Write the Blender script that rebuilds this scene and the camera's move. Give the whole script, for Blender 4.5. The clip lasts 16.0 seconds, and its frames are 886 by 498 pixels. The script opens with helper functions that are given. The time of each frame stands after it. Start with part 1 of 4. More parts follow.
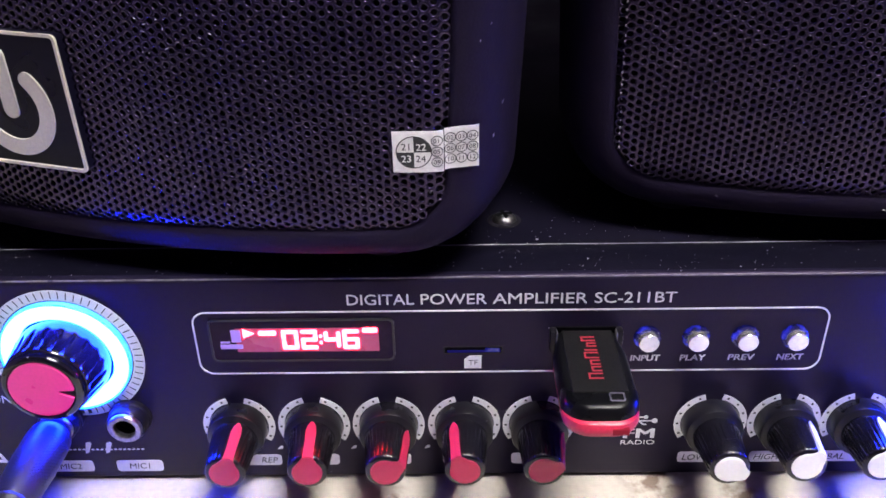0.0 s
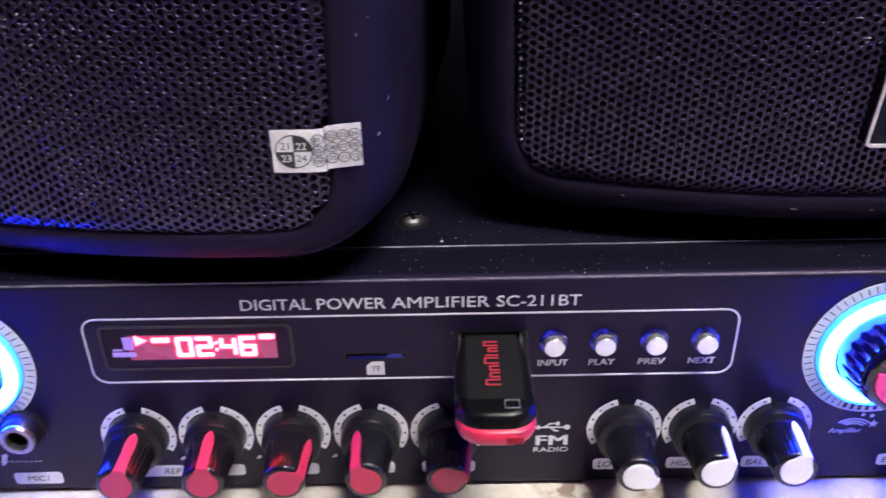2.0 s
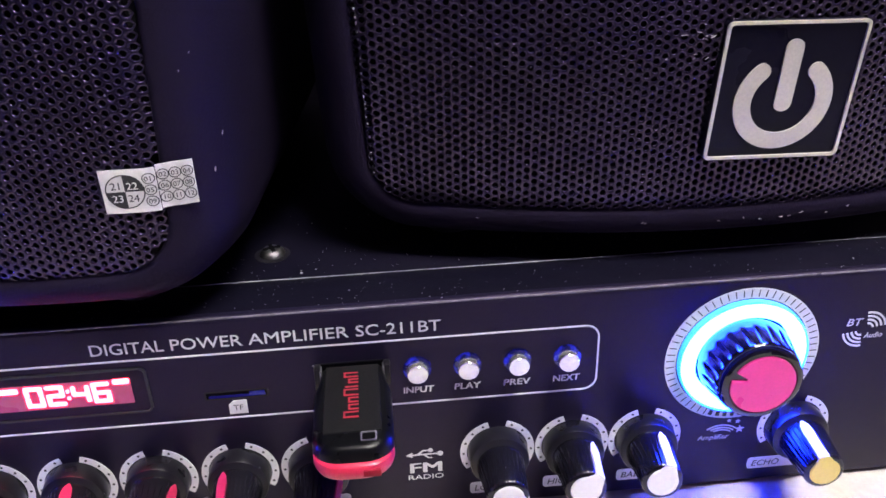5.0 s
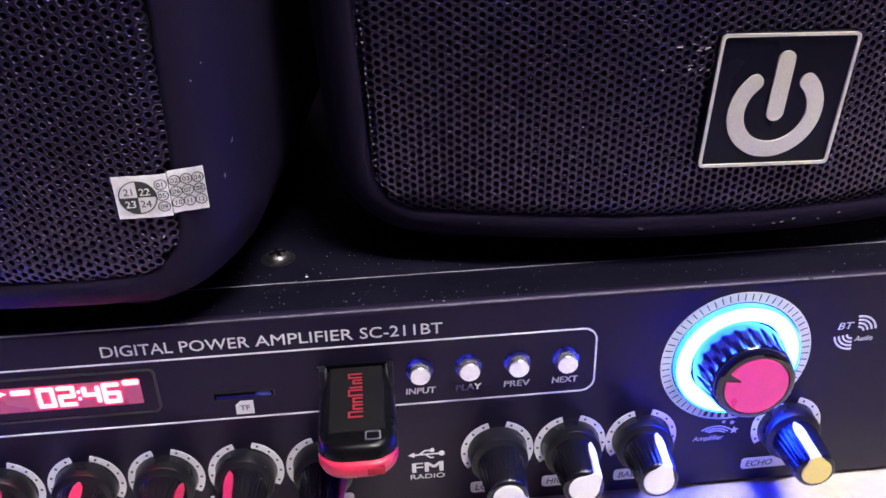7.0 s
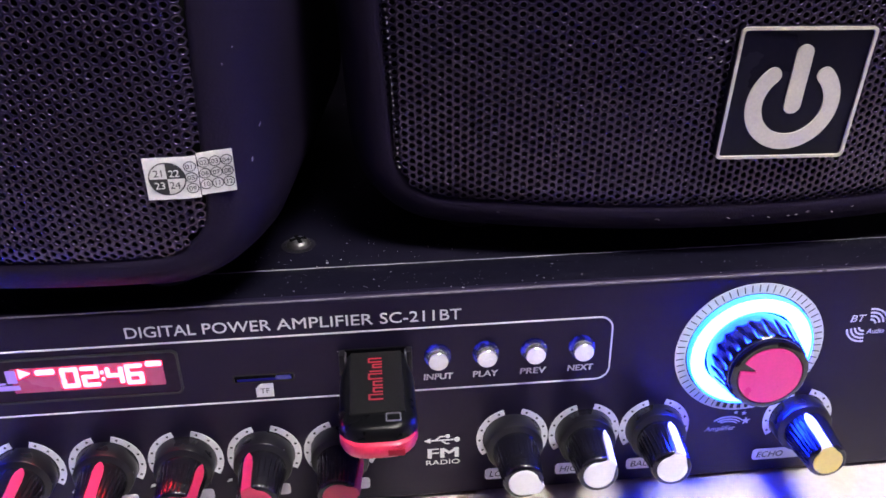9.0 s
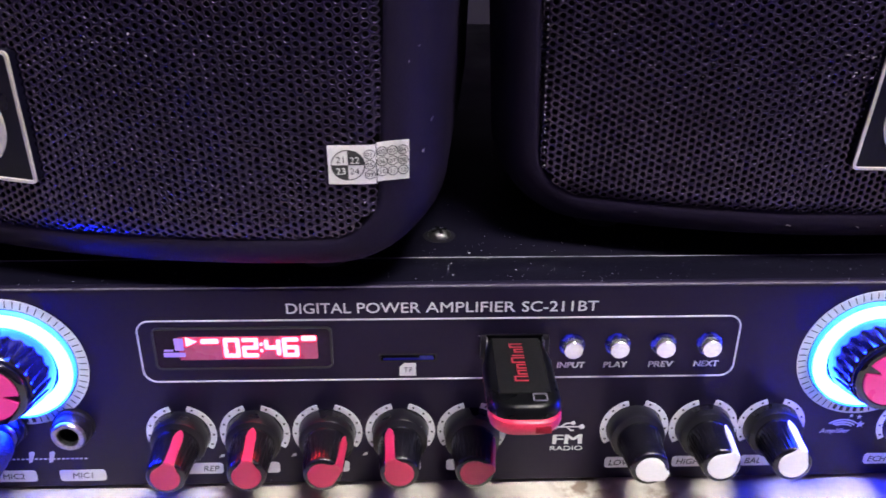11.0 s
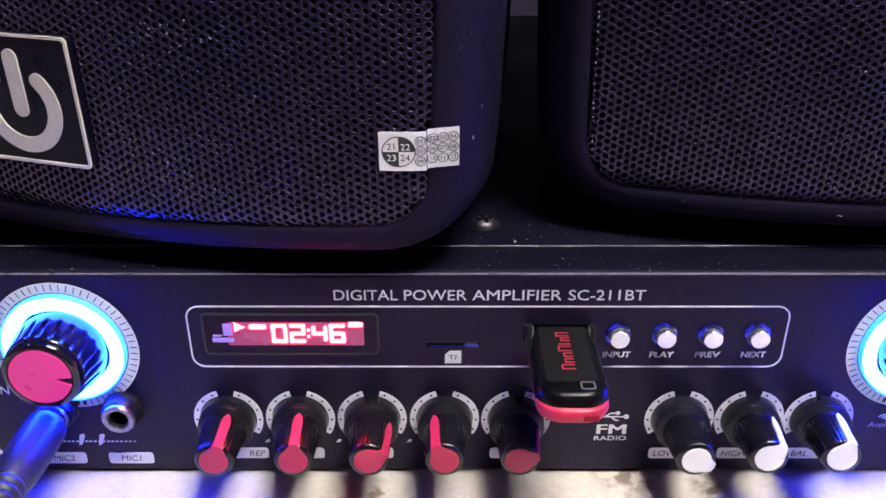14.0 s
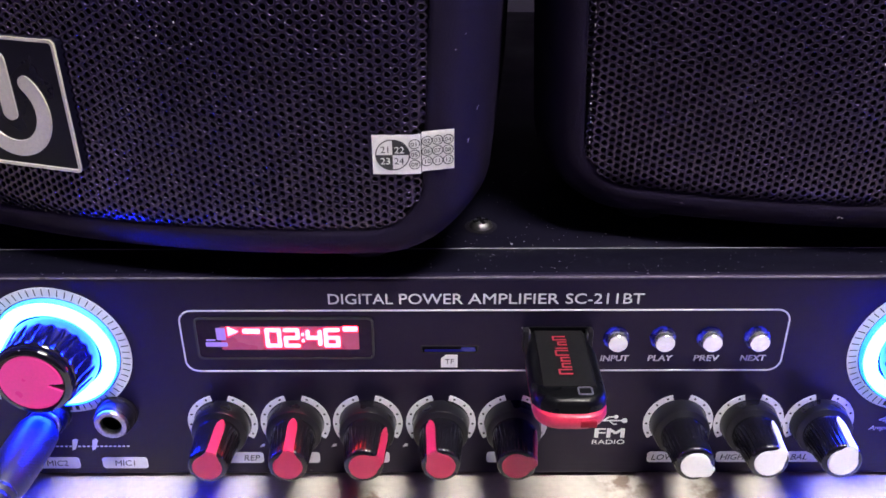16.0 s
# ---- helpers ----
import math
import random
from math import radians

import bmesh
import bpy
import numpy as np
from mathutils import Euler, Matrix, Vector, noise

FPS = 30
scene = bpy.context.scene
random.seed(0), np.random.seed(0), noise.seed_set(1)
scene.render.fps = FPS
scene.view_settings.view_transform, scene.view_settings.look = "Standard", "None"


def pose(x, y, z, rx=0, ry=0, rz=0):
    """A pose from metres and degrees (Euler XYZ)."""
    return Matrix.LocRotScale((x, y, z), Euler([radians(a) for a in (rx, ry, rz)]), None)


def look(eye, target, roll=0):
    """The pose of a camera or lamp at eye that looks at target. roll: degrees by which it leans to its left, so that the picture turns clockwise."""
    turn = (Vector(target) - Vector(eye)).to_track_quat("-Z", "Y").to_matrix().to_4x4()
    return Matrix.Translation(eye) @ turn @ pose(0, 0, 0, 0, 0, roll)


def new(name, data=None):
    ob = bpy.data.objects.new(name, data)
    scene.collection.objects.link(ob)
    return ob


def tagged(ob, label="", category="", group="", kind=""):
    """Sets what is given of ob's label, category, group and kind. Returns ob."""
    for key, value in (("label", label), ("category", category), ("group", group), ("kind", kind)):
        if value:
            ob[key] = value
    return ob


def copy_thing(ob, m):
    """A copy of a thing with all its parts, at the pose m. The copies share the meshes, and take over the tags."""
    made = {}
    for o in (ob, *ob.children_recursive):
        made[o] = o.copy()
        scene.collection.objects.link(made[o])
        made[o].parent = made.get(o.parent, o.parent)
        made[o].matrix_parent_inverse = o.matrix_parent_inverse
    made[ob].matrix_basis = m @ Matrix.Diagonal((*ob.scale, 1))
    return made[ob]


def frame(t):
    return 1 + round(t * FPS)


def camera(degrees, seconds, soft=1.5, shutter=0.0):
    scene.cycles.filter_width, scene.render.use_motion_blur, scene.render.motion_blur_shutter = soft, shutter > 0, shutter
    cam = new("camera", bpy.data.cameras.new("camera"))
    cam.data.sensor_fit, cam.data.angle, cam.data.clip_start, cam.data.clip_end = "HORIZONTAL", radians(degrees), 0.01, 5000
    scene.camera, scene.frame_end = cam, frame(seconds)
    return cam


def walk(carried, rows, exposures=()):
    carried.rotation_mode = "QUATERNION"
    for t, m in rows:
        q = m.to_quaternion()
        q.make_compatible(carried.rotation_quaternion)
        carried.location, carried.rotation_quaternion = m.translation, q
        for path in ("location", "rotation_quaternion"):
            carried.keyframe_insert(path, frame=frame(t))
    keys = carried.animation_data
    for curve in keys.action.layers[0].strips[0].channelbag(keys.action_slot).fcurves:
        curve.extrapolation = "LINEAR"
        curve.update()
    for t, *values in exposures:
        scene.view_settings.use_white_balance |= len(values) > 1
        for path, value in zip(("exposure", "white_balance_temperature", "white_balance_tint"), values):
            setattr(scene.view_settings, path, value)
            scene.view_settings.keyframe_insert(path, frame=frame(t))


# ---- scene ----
cam = camera(54.56, 16.0, soft=1.6, shutter=0.5)
PATH = [
    (0, (-0.01324, -0.17281, 0.17559), (-0.01602, 0.00079, 0.07631), -1.05),
    (0.5, (-0.01421, -0.17399, 0.17460), (-0.01652, -0.00029, 0.07548), -0.97),
    (1, (-0.01192, -0.17359, 0.17439), (-0.01417, -0.00032, 0.07452), -1.05),
    (1.5, (-0.00598, -0.17157, 0.17214), (-0.00753, 0.00178, 0.07241), -0.96),
    (2, (0.00855, -0.16690, 0.17198), (0.00782, 0.00694, 0.07310), -1.11),
    (2.5, (0.01716, -0.16468, 0.17003), (0.02051, 0.00944, 0.07169), -1.35),
    (3, (0.02024, -0.16383, 0.16994), (0.02670, 0.01032, 0.07180), -1.70),
    (3.5, (0.02494, -0.16238, 0.17282), (0.03459, 0.01195, 0.07527), -1.85),
    (4, (0.02892, -0.16186, 0.17351), (0.04031, 0.01272, 0.07660), -2.28),
    (4.2, (0.02847, -0.16259, 0.17299), (0.04086, 0.01247, 0.07707), -2.24),
    (6.5, (0.02712, -0.16835, 0.17224), (0.04164, 0.00726, 0.07763), -1.67),
    (7, (0.02624, -0.17007, 0.17500), (0.04076, 0.00577, 0.08083), -1.63),
    (7.5, (0.02395, -0.17221, 0.17460), (0.03826, 0.00374, 0.08058), -1.68),
    (8, (0.02210, -0.17336, 0.17523), (0.03707, 0.00261, 0.08137), -1.42),
    (8.2, (0.02314, -0.17358, 0.17403), (0.03876, 0.00227, 0.08004), -1.20),
    (10.3, (0.00611, -0.18232, 0.17165), (0.01531, -0.00453, 0.08051), 0.28),
    (10.5, (0.00226, -0.18479, 0.17037), (0.01041, -0.00687, 0.07938), 0.43),
    (11, (-0.00633, -0.18696, 0.17418), (-0.00034, -0.00864, 0.08381), 0.44),
    (11.5, (-0.01265, -0.18688, 0.17346), (-0.00848, -0.00852, 0.08308), 0.44),
    (12, (-0.01513, -0.18693, 0.17545), (-0.01303, -0.00826, 0.08559), 0.44),
    (12.5, (-0.01396, -0.18652, 0.17476), (-0.01198, -0.00846, 0.08371), 0.46),
    (13, (-0.01007, -0.18706, 0.17337), (-0.00829, -0.00842, 0.08347), 0.27),
    (13.5, (-0.01094, -0.18828, 0.17357), (-0.01121, -0.01035, 0.08223), -0.03),
    (14, (-0.01145, -0.18806, 0.17275), (-0.01168, -0.01019, 0.08130), -0.03),
    (14.5, (-0.01191, -0.18864, 0.17375), (-0.01277, -0.01086, 0.08213), -0.19),
    (15, (-0.01268, -0.18709, 0.17400), (-0.01272, -0.00943, 0.08214), -0.09),
    (15.5, (-0.01025, -0.18550, 0.17267), (-0.01056, -0.00794, 0.08061), -0.18),
    (16, (-0.01018, -0.18461, 0.17352), (-0.01056, -0.00737, 0.08086), -0.19),
]
walk(cam, [(t, look(eye, target, roll)) for t, eye, target, roll in PATH])

# ---- world and light: one ceiling lamp in a closed room, the amplifier's own LEDs ----
world = bpy.data.worlds.new("world")
scene.world = world
world.use_nodes = True
world.node_tree.nodes["Background"].inputs[0].default_value = (0.62, 0.62, 0.75, 1)
world.node_tree.nodes["Background"].inputs[1].default_value = 0.02
scene.view_settings.exposure = 0.0

LAMP_W = 90.0
BLUE, RED = 620.0, 46.0


# ---- materials ----
def mat(name, color, rough=0.5, metal=0.0, spread=0.15, grain=900.0, blot=35.0, bump=0.0, specks=0.0, coat=0.0, glow=None, power=0.0,
        speck_color=(0.35, 0.34, 0.36), bump_scale=None, smudge=0.12, spec=0.5, spec_tint=None):
    """Principled surface with grain and blotches at two scales, worn gloss, fine relief and dust specks."""
    m = bpy.data.materials.new(name)
    m.use_nodes = True
    nt = m.node_tree
    n, l = nt.nodes, nt.links
    b = n["Principled BSDF"]
    co = n.new("ShaderNodeTexCoord")
    fine, big = n.new("ShaderNodeTexNoise"), n.new("ShaderNodeTexNoise")
    fine.inputs["Scale"].default_value, big.inputs["Scale"].default_value = grain, blot
    fine.inputs["Detail"].default_value, big.inputs["Detail"].default_value = 3, 4
    l.new(co.outputs["Object"], fine.inputs["Vector"])
    l.new(co.outputs["Object"], big.inputs["Vector"])
    add = n.new("ShaderNodeMath")
    add.operation = "ADD"
    l.new(fine.outputs["Fac"], add.inputs[0])
    l.new(big.outputs["Fac"], add.inputs[1])
    rng = n.new("ShaderNodeMapRange")
    rng.inputs["From Min"].default_value, rng.inputs["From Max"].default_value = 0.7, 1.3
    rng.inputs["To Min"].default_value, rng.inputs["To Max"].default_value = 1 - spread, 1 + spread
    l.new(add.outputs[0], rng.inputs["Value"])
    mul = n.new("ShaderNodeMix")
    mul.data_type, mul.blend_type = "RGBA", "MULTIPLY"
    mul.inputs["Factor"].default_value = 1.0
    mul.inputs["A"].default_value = (*color, 1)
    l.new(rng.outputs[0], mul.inputs["B"])
    out = mul.outputs["Result"]
    rr = n.new("ShaderNodeMapRange")
    rr.inputs["From Min"].default_value, rr.inputs["From Max"].default_value = 0.3, 0.7
    rr.inputs["To Min"].default_value, rr.inputs["To Max"].default_value = max(0.02, rough - smudge), min(1.0, rough + smudge)
    l.new(big.outputs["Fac"], rr.inputs["Value"])
    l.new(rr.outputs[0], b.inputs["Roughness"])
    if specks:
        vor, pick = n.new("ShaderNodeTexVoronoi"), n.new("ShaderNodeMath")
        vor.inputs["Scale"].default_value = 420.0
        l.new(co.outputs["Object"], vor.inputs["Vector"])
        pick.operation = "LESS_THAN"
        sep, thin = n.new("ShaderNodeSeparateColor"), n.new("ShaderNodeMath")
        l.new(vor.outputs["Color"], sep.inputs[0])
        thin.operation = "MULTIPLY"
        low = n.new("ShaderNodeMath")
        low.operation = "LESS_THAN"
        l.new(sep.outputs[0], low.inputs[0])
        low.inputs[1].default_value = specks
        l.new(vor.outputs["Distance"], pick.inputs[0])
        pick.inputs[1].default_value = 0.075
        l.new(pick.outputs[0], thin.inputs[0])
        l.new(low.outputs[0], thin.inputs[1])
        mix = n.new("ShaderNodeMix")
        mix.data_type = "RGBA"
        l.new(thin.outputs[0], mix.inputs["Factor"])
        l.new(out, mix.inputs["A"])
        mix.inputs["B"].default_value = (*speck_color, 1)
        out = mix.outputs["Result"]
    l.new(out, b.inputs["Base Color"])
    b.inputs["Metallic"].default_value = metal
    b.inputs["Coat Weight"].default_value = coat
    b.inputs["Coat Roughness"].default_value = 0.08
    b.inputs["Specular IOR Level"].default_value = spec
    if spec_tint:
        b.inputs["Specular Tint"].default_value = (*spec_tint, 1)
    if bump:
        bp = n.new("ShaderNodeBump")
        bp.inputs["Strength"].default_value, bp.inputs["Distance"].default_value = bump, 0.0002
        source = fine
        if bump_scale:
            source = n.new("ShaderNodeTexNoise")
            source.inputs["Scale"].default_value = bump_scale
            l.new(co.outputs["Object"], source.inputs["Vector"])
        l.new(source.outputs["Fac"], bp.inputs["Height"])
        l.new(bp.outputs["Normal"], b.inputs["Normal"])
    if glow:
        b.inputs["Emission Color"].default_value = (*glow, 1)
        b.inputs["Emission Strength"].default_value = power
    return m


# violet glare haze put into the blacks' base colours and this specular tint
VEIL_TINT = (0.80, 0.60, 1.0)
M_PANEL = mat("black_powder_coat_panel", (0.0070, 0.0058, 0.0165), 0.42, grain=2500, blot=30, bump=0.25, specks=0.03, smudge=0.07, spec=0.26, spec_tint=VEIL_TINT)
M_TOP = mat("black_steel_cover", (0.0036, 0.0034, 0.0082), 0.42, grain=2500, blot=25, bump=0.3, specks=0.34, smudge=0.1, spec=0.18, spec_tint=VEIL_TINT)
M_ABS = mat("black_textured_plastic", (0.0074, 0.0056, 0.0160), 0.66, grain=1600, blot=22, bump=0.5, specks=0.01, smudge=0.08, spec=0.17, spec_tint=VEIL_TINT)
M_GRILLE = mat("black_painted_steel_mesh", (0.0056, 0.0046, 0.0132), 0.19, grain=1500, blot=18, spread=0.3, specks=0.05, smudge=0.05, spec=0.6, spec_tint=VEIL_TINT)
M_CLOTH = mat("black_speaker_cloth", (0.006, 0.006, 0.007), 0.9, grain=3000)
M_PRINT = mat("light_grey_print", (0.62, 0.62, 0.66), 0.5, grain=3000, spread=0.1)
M_KNOB = mat("glossy_black_plastic", (0.005, 0.0046, 0.007), 0.17, grain=1500, specks=0.16, smudge=0.07)
M_DIAL = mat("polished_black_plastic", (0.004, 0.0036, 0.007), 0.10, grain=1500, specks=0.06, smudge=0.05, spec=0.6, coat=0.2)
M_KNOBCOLLAR = mat("smooth_black_collar", (0.006, 0.0055, 0.008), 0.3, grain=1500, specks=0.12, spec=0.4)
M_COLLAR = mat("matt_black_plastic", (0.007, 0.006, 0.009), 0.42, grain=1500, bump=0.2, spec=0.25)
M_RED = mat("red_plastic", (0.42, 0.02, 0.07), 0.4, grain=1500, spread=0.06, bump=0.03)
# the dial caps' emission is added, in place of LED light through the plastic
M_PINKRED = mat("translucent_red_glow_added", (0.6, 0.035, 0.22), 0.38, grain=1500, blot=120, spread=0.08, glow=(1.0, 0.02, 0.34), power=0.2)
M_WHITE = mat("white_plastic", (0.72, 0.71, 0.69), 0.42, grain=1500, spread=0.05, bump=0.03)
M_YELLOW = mat("yellow_plastic", (0.72, 0.58, 0.16), 0.42, grain=1500, spread=0.05, bump=0.03)
M_STEEL = mat("worn_steel", (0.4, 0.39, 0.38), 0.38, metal=1.0, grain=900, spread=0.4)
M_SCREW = mat("dull_zinc", (0.11, 0.105, 0.11), 0.42, metal=1.0, grain=900, spread=0.4)
M_HOLE = mat("dark_hole", (0.003, 0.003, 0.004), 0.8, spec=0.03)
M_BLUE = mat("blue_led_ring", (0.2, 0.4, 0.9), 0.4, glow=(0.0016, 0.0105, 1.0), power=BLUE)
M_BLUEDIM = mat("blue_led_diffuser", (0.006, 0.007, 0.06), 0.12, glow=(0.02, 0.03, 1.0), power=0.1, spec=0.6)
M_BLUEEDGE = mat("blue_light_diffuser", (0.1, 0.3, 0.8), 0.35, glow=(0.02, 0.34, 1.0), power=1.7)
M_SILVERPAINT = mat("satin_silver", (0.84, 0.83, 0.82), 0.16, metal=0.9, grain=900, smudge=0.05)
M_BARE = mat("bare_cut_metal", (0.3, 0.3, 0.33), 0.5, metal=0.3, grain=900, blot=120, spread=0.5)
M_LCD = mat("lcd_window", (0.014, 0.006, 0.022), 0.2, grain=700, spec=0.12)
M_LCDFACE = mat("lcd_face", (0.10, 0.06, 0.13), 0.3, glow=(1.0, 0.015, 0.14), power=0.30)
M_LED = mat("red_led_segment", (0.9, 0.3, 0.35), 0.5, glow=(1.0, 0.018, 0.028), power=RED)
M_LCDGLYPH = mat("lcd_glyph", (0.3, 0.2, 0.6), 0.5, glow=(0.35, 0.2, 0.9), power=0.35)
M_PAPER = mat("white_paper_sticker", (0.74, 0.73, 0.72), 0.7, grain=1200, blot=90, spread=0.09)
M_INK = mat("black_ink", (0.02, 0.02, 0.022), 0.6)
M_BADGE = mat("black_badge_lacquer", (0.004, 0.0035, 0.011), 0.35, specks=0.02, spec=0.14)
M_SILVER = mat("champagne_silver_foil", (0.58, 0.55, 0.45), 0.46, metal=0.2, grain=1600, spread=0.1, smudge=0.1)
M_RUBBER = mat("black_rubber", (0.013, 0.0125, 0.016), 0.46, grain=1500, bump=0.3)
M_TABLE = mat("cream_laminate_table", (0.46, 0.43, 0.37), 0.5, grain=500, blot=28, spread=0.1, smudge=0.12, bump=0.05, spec=0.3)


def add_stain(m, centre, reach):
    """A dried brown spill of its own ragged shape round a place on the surface (metres)."""
    nt = m.node_tree
    n, l = nt.nodes, nt.links
    b = n["Principled BSDF"]
    old = b.inputs["Base Color"].links[0].from_socket
    co, dist, rag = n.new("ShaderNodeTexCoord"), n.new("ShaderNodeVectorMath"), n.new("ShaderNodeTexNoise")
    dist.operation = "DISTANCE"
    dist.inputs[1].default_value = centre
    l.new(co.outputs["Object"], dist.inputs[0])
    rag.inputs["Scale"].default_value, rag.inputs["Detail"].default_value = 210.0, 6
    l.new(co.outputs["Object"], rag.inputs["Vector"])
    near, cut, both = n.new("ShaderNodeMapRange"), n.new("ShaderNodeMapRange"), n.new("ShaderNodeMath")
    near.inputs["From Min"].default_value, near.inputs["From Max"].default_value = reach, reach * 0.35
    l.new(dist.outputs["Value"], near.inputs["Value"])
    cut.inputs["From Min"].default_value, cut.inputs["From Max"].default_value = 0.44, 0.6
    cut.inputs["To Max"].default_value = 0.85
    l.new(rag.outputs["Fac"], cut.inputs["Value"])
    both.operation = "MULTIPLY"
    l.new(near.outputs[0], both.inputs[0])
    l.new(cut.outputs[0], both.inputs[1])
    mix = n.new("ShaderNodeMix")
    mix.data_type = "RGBA"
    l.new(both.outputs[0], mix.inputs["Factor"])
    l.new(old, mix.inputs["A"])
    mix.inputs["B"].default_value = (0.13, 0.085, 0.06, 1)
    l.new(mix.outputs["Result"], b.inputs["Base Color"])


add_stain(M_TABLE, (0.040, -0.001, 0.0045), 0.011)
add_stain(M_TABLE, (0.062, -0.006, 0.0045), 0.007)
add_stain(M_TABLE, (-0.03, -0.008, 0.0045), 0.006)
# invented room colour: lilac tints the bounce; darker copies put shade into two walls
M_WALL = mat("lilac_bounce_tint_paint", (0.36, 0.23, 0.6), 0.8, grain=300, blot=3, bump=0.2)
M_DIMWALL = mat("violet_wall_darkened_north", (0.04, 0.034, 0.055), 0.8, grain=300, blot=3, bump=0.2)
M_DUSKWALL = mat("violet_wall_darkened_south", (0.1, 0.068, 0.17), 0.8, grain=300, blot=3, bump=0.2)
M_FLOOR = mat("grey_floor_tile", (0.16, 0.14, 0.17), 0.5, grain=100, blot=4)
M_LAMP = mat("lamp_diffuser", (0.9, 0.9, 0.9), 0.5, glow=(1.0, 0.96, 0.93), power=LAMP_W)
# grey for the panel's painted edge highlight and the stick's outlined square
M_PALEGREY = mat("grey_edge_highlight_and_outline", (0.13, 0.12, 0.15), 0.35, grain=700, blot=160, spread=0.5)
M_DUSTGLINT = mat("pale_lint_and_glint", (0.5, 0.48, 0.47), 0.9)


# ---- building helpers: millimetres in, metres out ----
def part(name, bm, material, parent=None, label="", smooth=True, sharp=0.7):
    """One mesh object out of a bmesh or (vertices, faces) in millimetres."""
    me = bpy.data.meshes.new(name)
    if isinstance(bm, tuple):
        me.from_pydata([(x * 0.001, y * 0.001, z * 0.001) for x, y, z in bm[0]], [], bm[1])
    else:
        bmesh.ops.recalc_face_normals(bm, faces=bm.faces)
        bm.to_mesh(me)
        bm.free()
        me.transform(Matrix.Scale(0.001, 4))
    me.materials.append(material)
    if smooth:
        me.polygons.foreach_set("use_smooth", [True] * len(me.polygons))
        me.set_sharp_from_angle(angle=sharp)
    ob = new(name, me)
    if parent:
        ob.parent = parent
        ob.matrix_parent_inverse = world_of(parent).inverted()
    return tagged(ob, label)


def world_of(ob):
    m = ob.matrix_basis.copy()
    return world_of(ob.parent) @ ob.matrix_parent_inverse @ m if ob.parent else m


def thing(name, at, label, category, group="", kind=""):
    e = new(name)
    e.empty_display_size = 0.01
    e.location = [c * 0.001 for c in at]
    return tagged(e, label, category, group, kind)


def box(bm, x0, x1, y0, y1, z0, z1, bevel=0.0, segs=2):
    geo = bmesh.ops.create_cube(bm, size=1.0)
    for v in geo["verts"]:
        v.co = ((x0 + x1) / 2 + v.co.x * (x1 - x0), (y0 + y1) / 2 + v.co.y * (y1 - y0), (z0 + z1) / 2 + v.co.z * (z1 - z0))
    if bevel:
        edges = list({e for v in geo["verts"] for e in v.link_edges})
        bmesh.ops.bevel(bm, geom=edges, offset=bevel, segments=segs, profile=0.5, affect="EDGES")
    return bm


def boxed(*a, **k):
    return box(bmesh.new(), *a, **k)


def lathe(profile, segs=48, x=0.0, z=0.0, ripple=None):
    """Turns (radius, y) round the line along y through (x, z). ripple(a, r, y) gives the radius there."""
    vs, fs = [], []
    n = len(profile)
    for i in range(segs):
        a = 2 * math.pi * i / segs
        for r, y in profile:
            q = ripple(a, r, y) if ripple else r
            vs.append((x + q * math.sin(a), y, z + q * math.cos(a)))
    for i in range(segs):
        j = (i + 1) % segs
        for k in range(n - 1):
            fs.append((i * n + k, i * n + k + 1, j * n + k + 1, j * n + k))
    for k in (0, n - 1):
        if profile[k][0] > 1e-6 and profile[0] != profile[-1]:
            ring = [i * n + k for i in range(segs)]
            fs.append(tuple(ring if k else reversed(ring)))
    bm = bmesh.new()
    bv = [bm.verts.new(v) for v in vs]
    for f in fs:
        try:
            bm.faces.new([bv[i] for i in f])
        except ValueError:
            pass
    bmesh.ops.remove_doubles(bm, verts=bm.verts, dist=1e-4)
    return bm


def plate(outline, y0, y1, bm=None):
    """A flat piece of the (x, z) outline between the depths y0 (front) and y1."""
    bm = bm or bmesh.new()
    front = [bm.verts.new((x, y0, z)) for x, z in outline]
    back = [bm.verts.new((x, y1, z)) for x, z in outline]
    bm.faces.new(front)
    bm.faces.new(list(reversed(back)))
    for i in range(len(outline)):
        j = (i + 1) % len(outline)
        bm.faces.new((front[i], back[i], back[j], front[j]))
    return bm


def band(outer, inner, y0, y1, closed=True, bm=None):
    """A flat band between two (x, z) outlines of equal length."""
    bm = bm or bmesh.new()
    rows = [[bm.verts.new((x, y, z)) for x, z in o] for o, y in ((outer, y0), (inner, y0), (outer, y1), (inner, y1))]
    n = len(outer)
    for i in range(n if closed else n - 1):
        j = (i + 1) % n
        a, b, c, d = rows
        bm.faces.new((a[i], a[j], b[j], b[i]))
        bm.faces.new((c[i], d[i], d[j], c[j]))
        bm.faces.new((a[i], c[i], c[j], a[j]))
        bm.faces.new((b[i], b[j], d[j], d[i]))
    if not closed:
        for i in (0, n - 1):
            bm.faces.new([rows[k][i] for k in (0, 1, 3, 2)])
    return bm


def rounded(x0, x1, z0, z1, r, n=6):
    out = []
    for cx, cz, a0 in ((x1 - r, z1 - r, 0), (x0 + r, z1 - r, 90), (x0 + r, z0 + r, 180), (x1 - r, z0 + r, 270)):
        for i in range(n + 1):
            a = radians(a0 + 90 * i / n)
            out.append((cx + r * math.cos(a), cz + r * math.sin(a)))
    return out


def arc(x, z, r, a0, a1, n=24):
    """Points on a circle; degrees clockwise from straight up."""
    return [(x + r * math.sin(radians(a0 + (a1 - a0) * i / n)), z + r * math.cos(radians(a0 + (a1 - a0) * i / n))) for i in range(n + 1)]


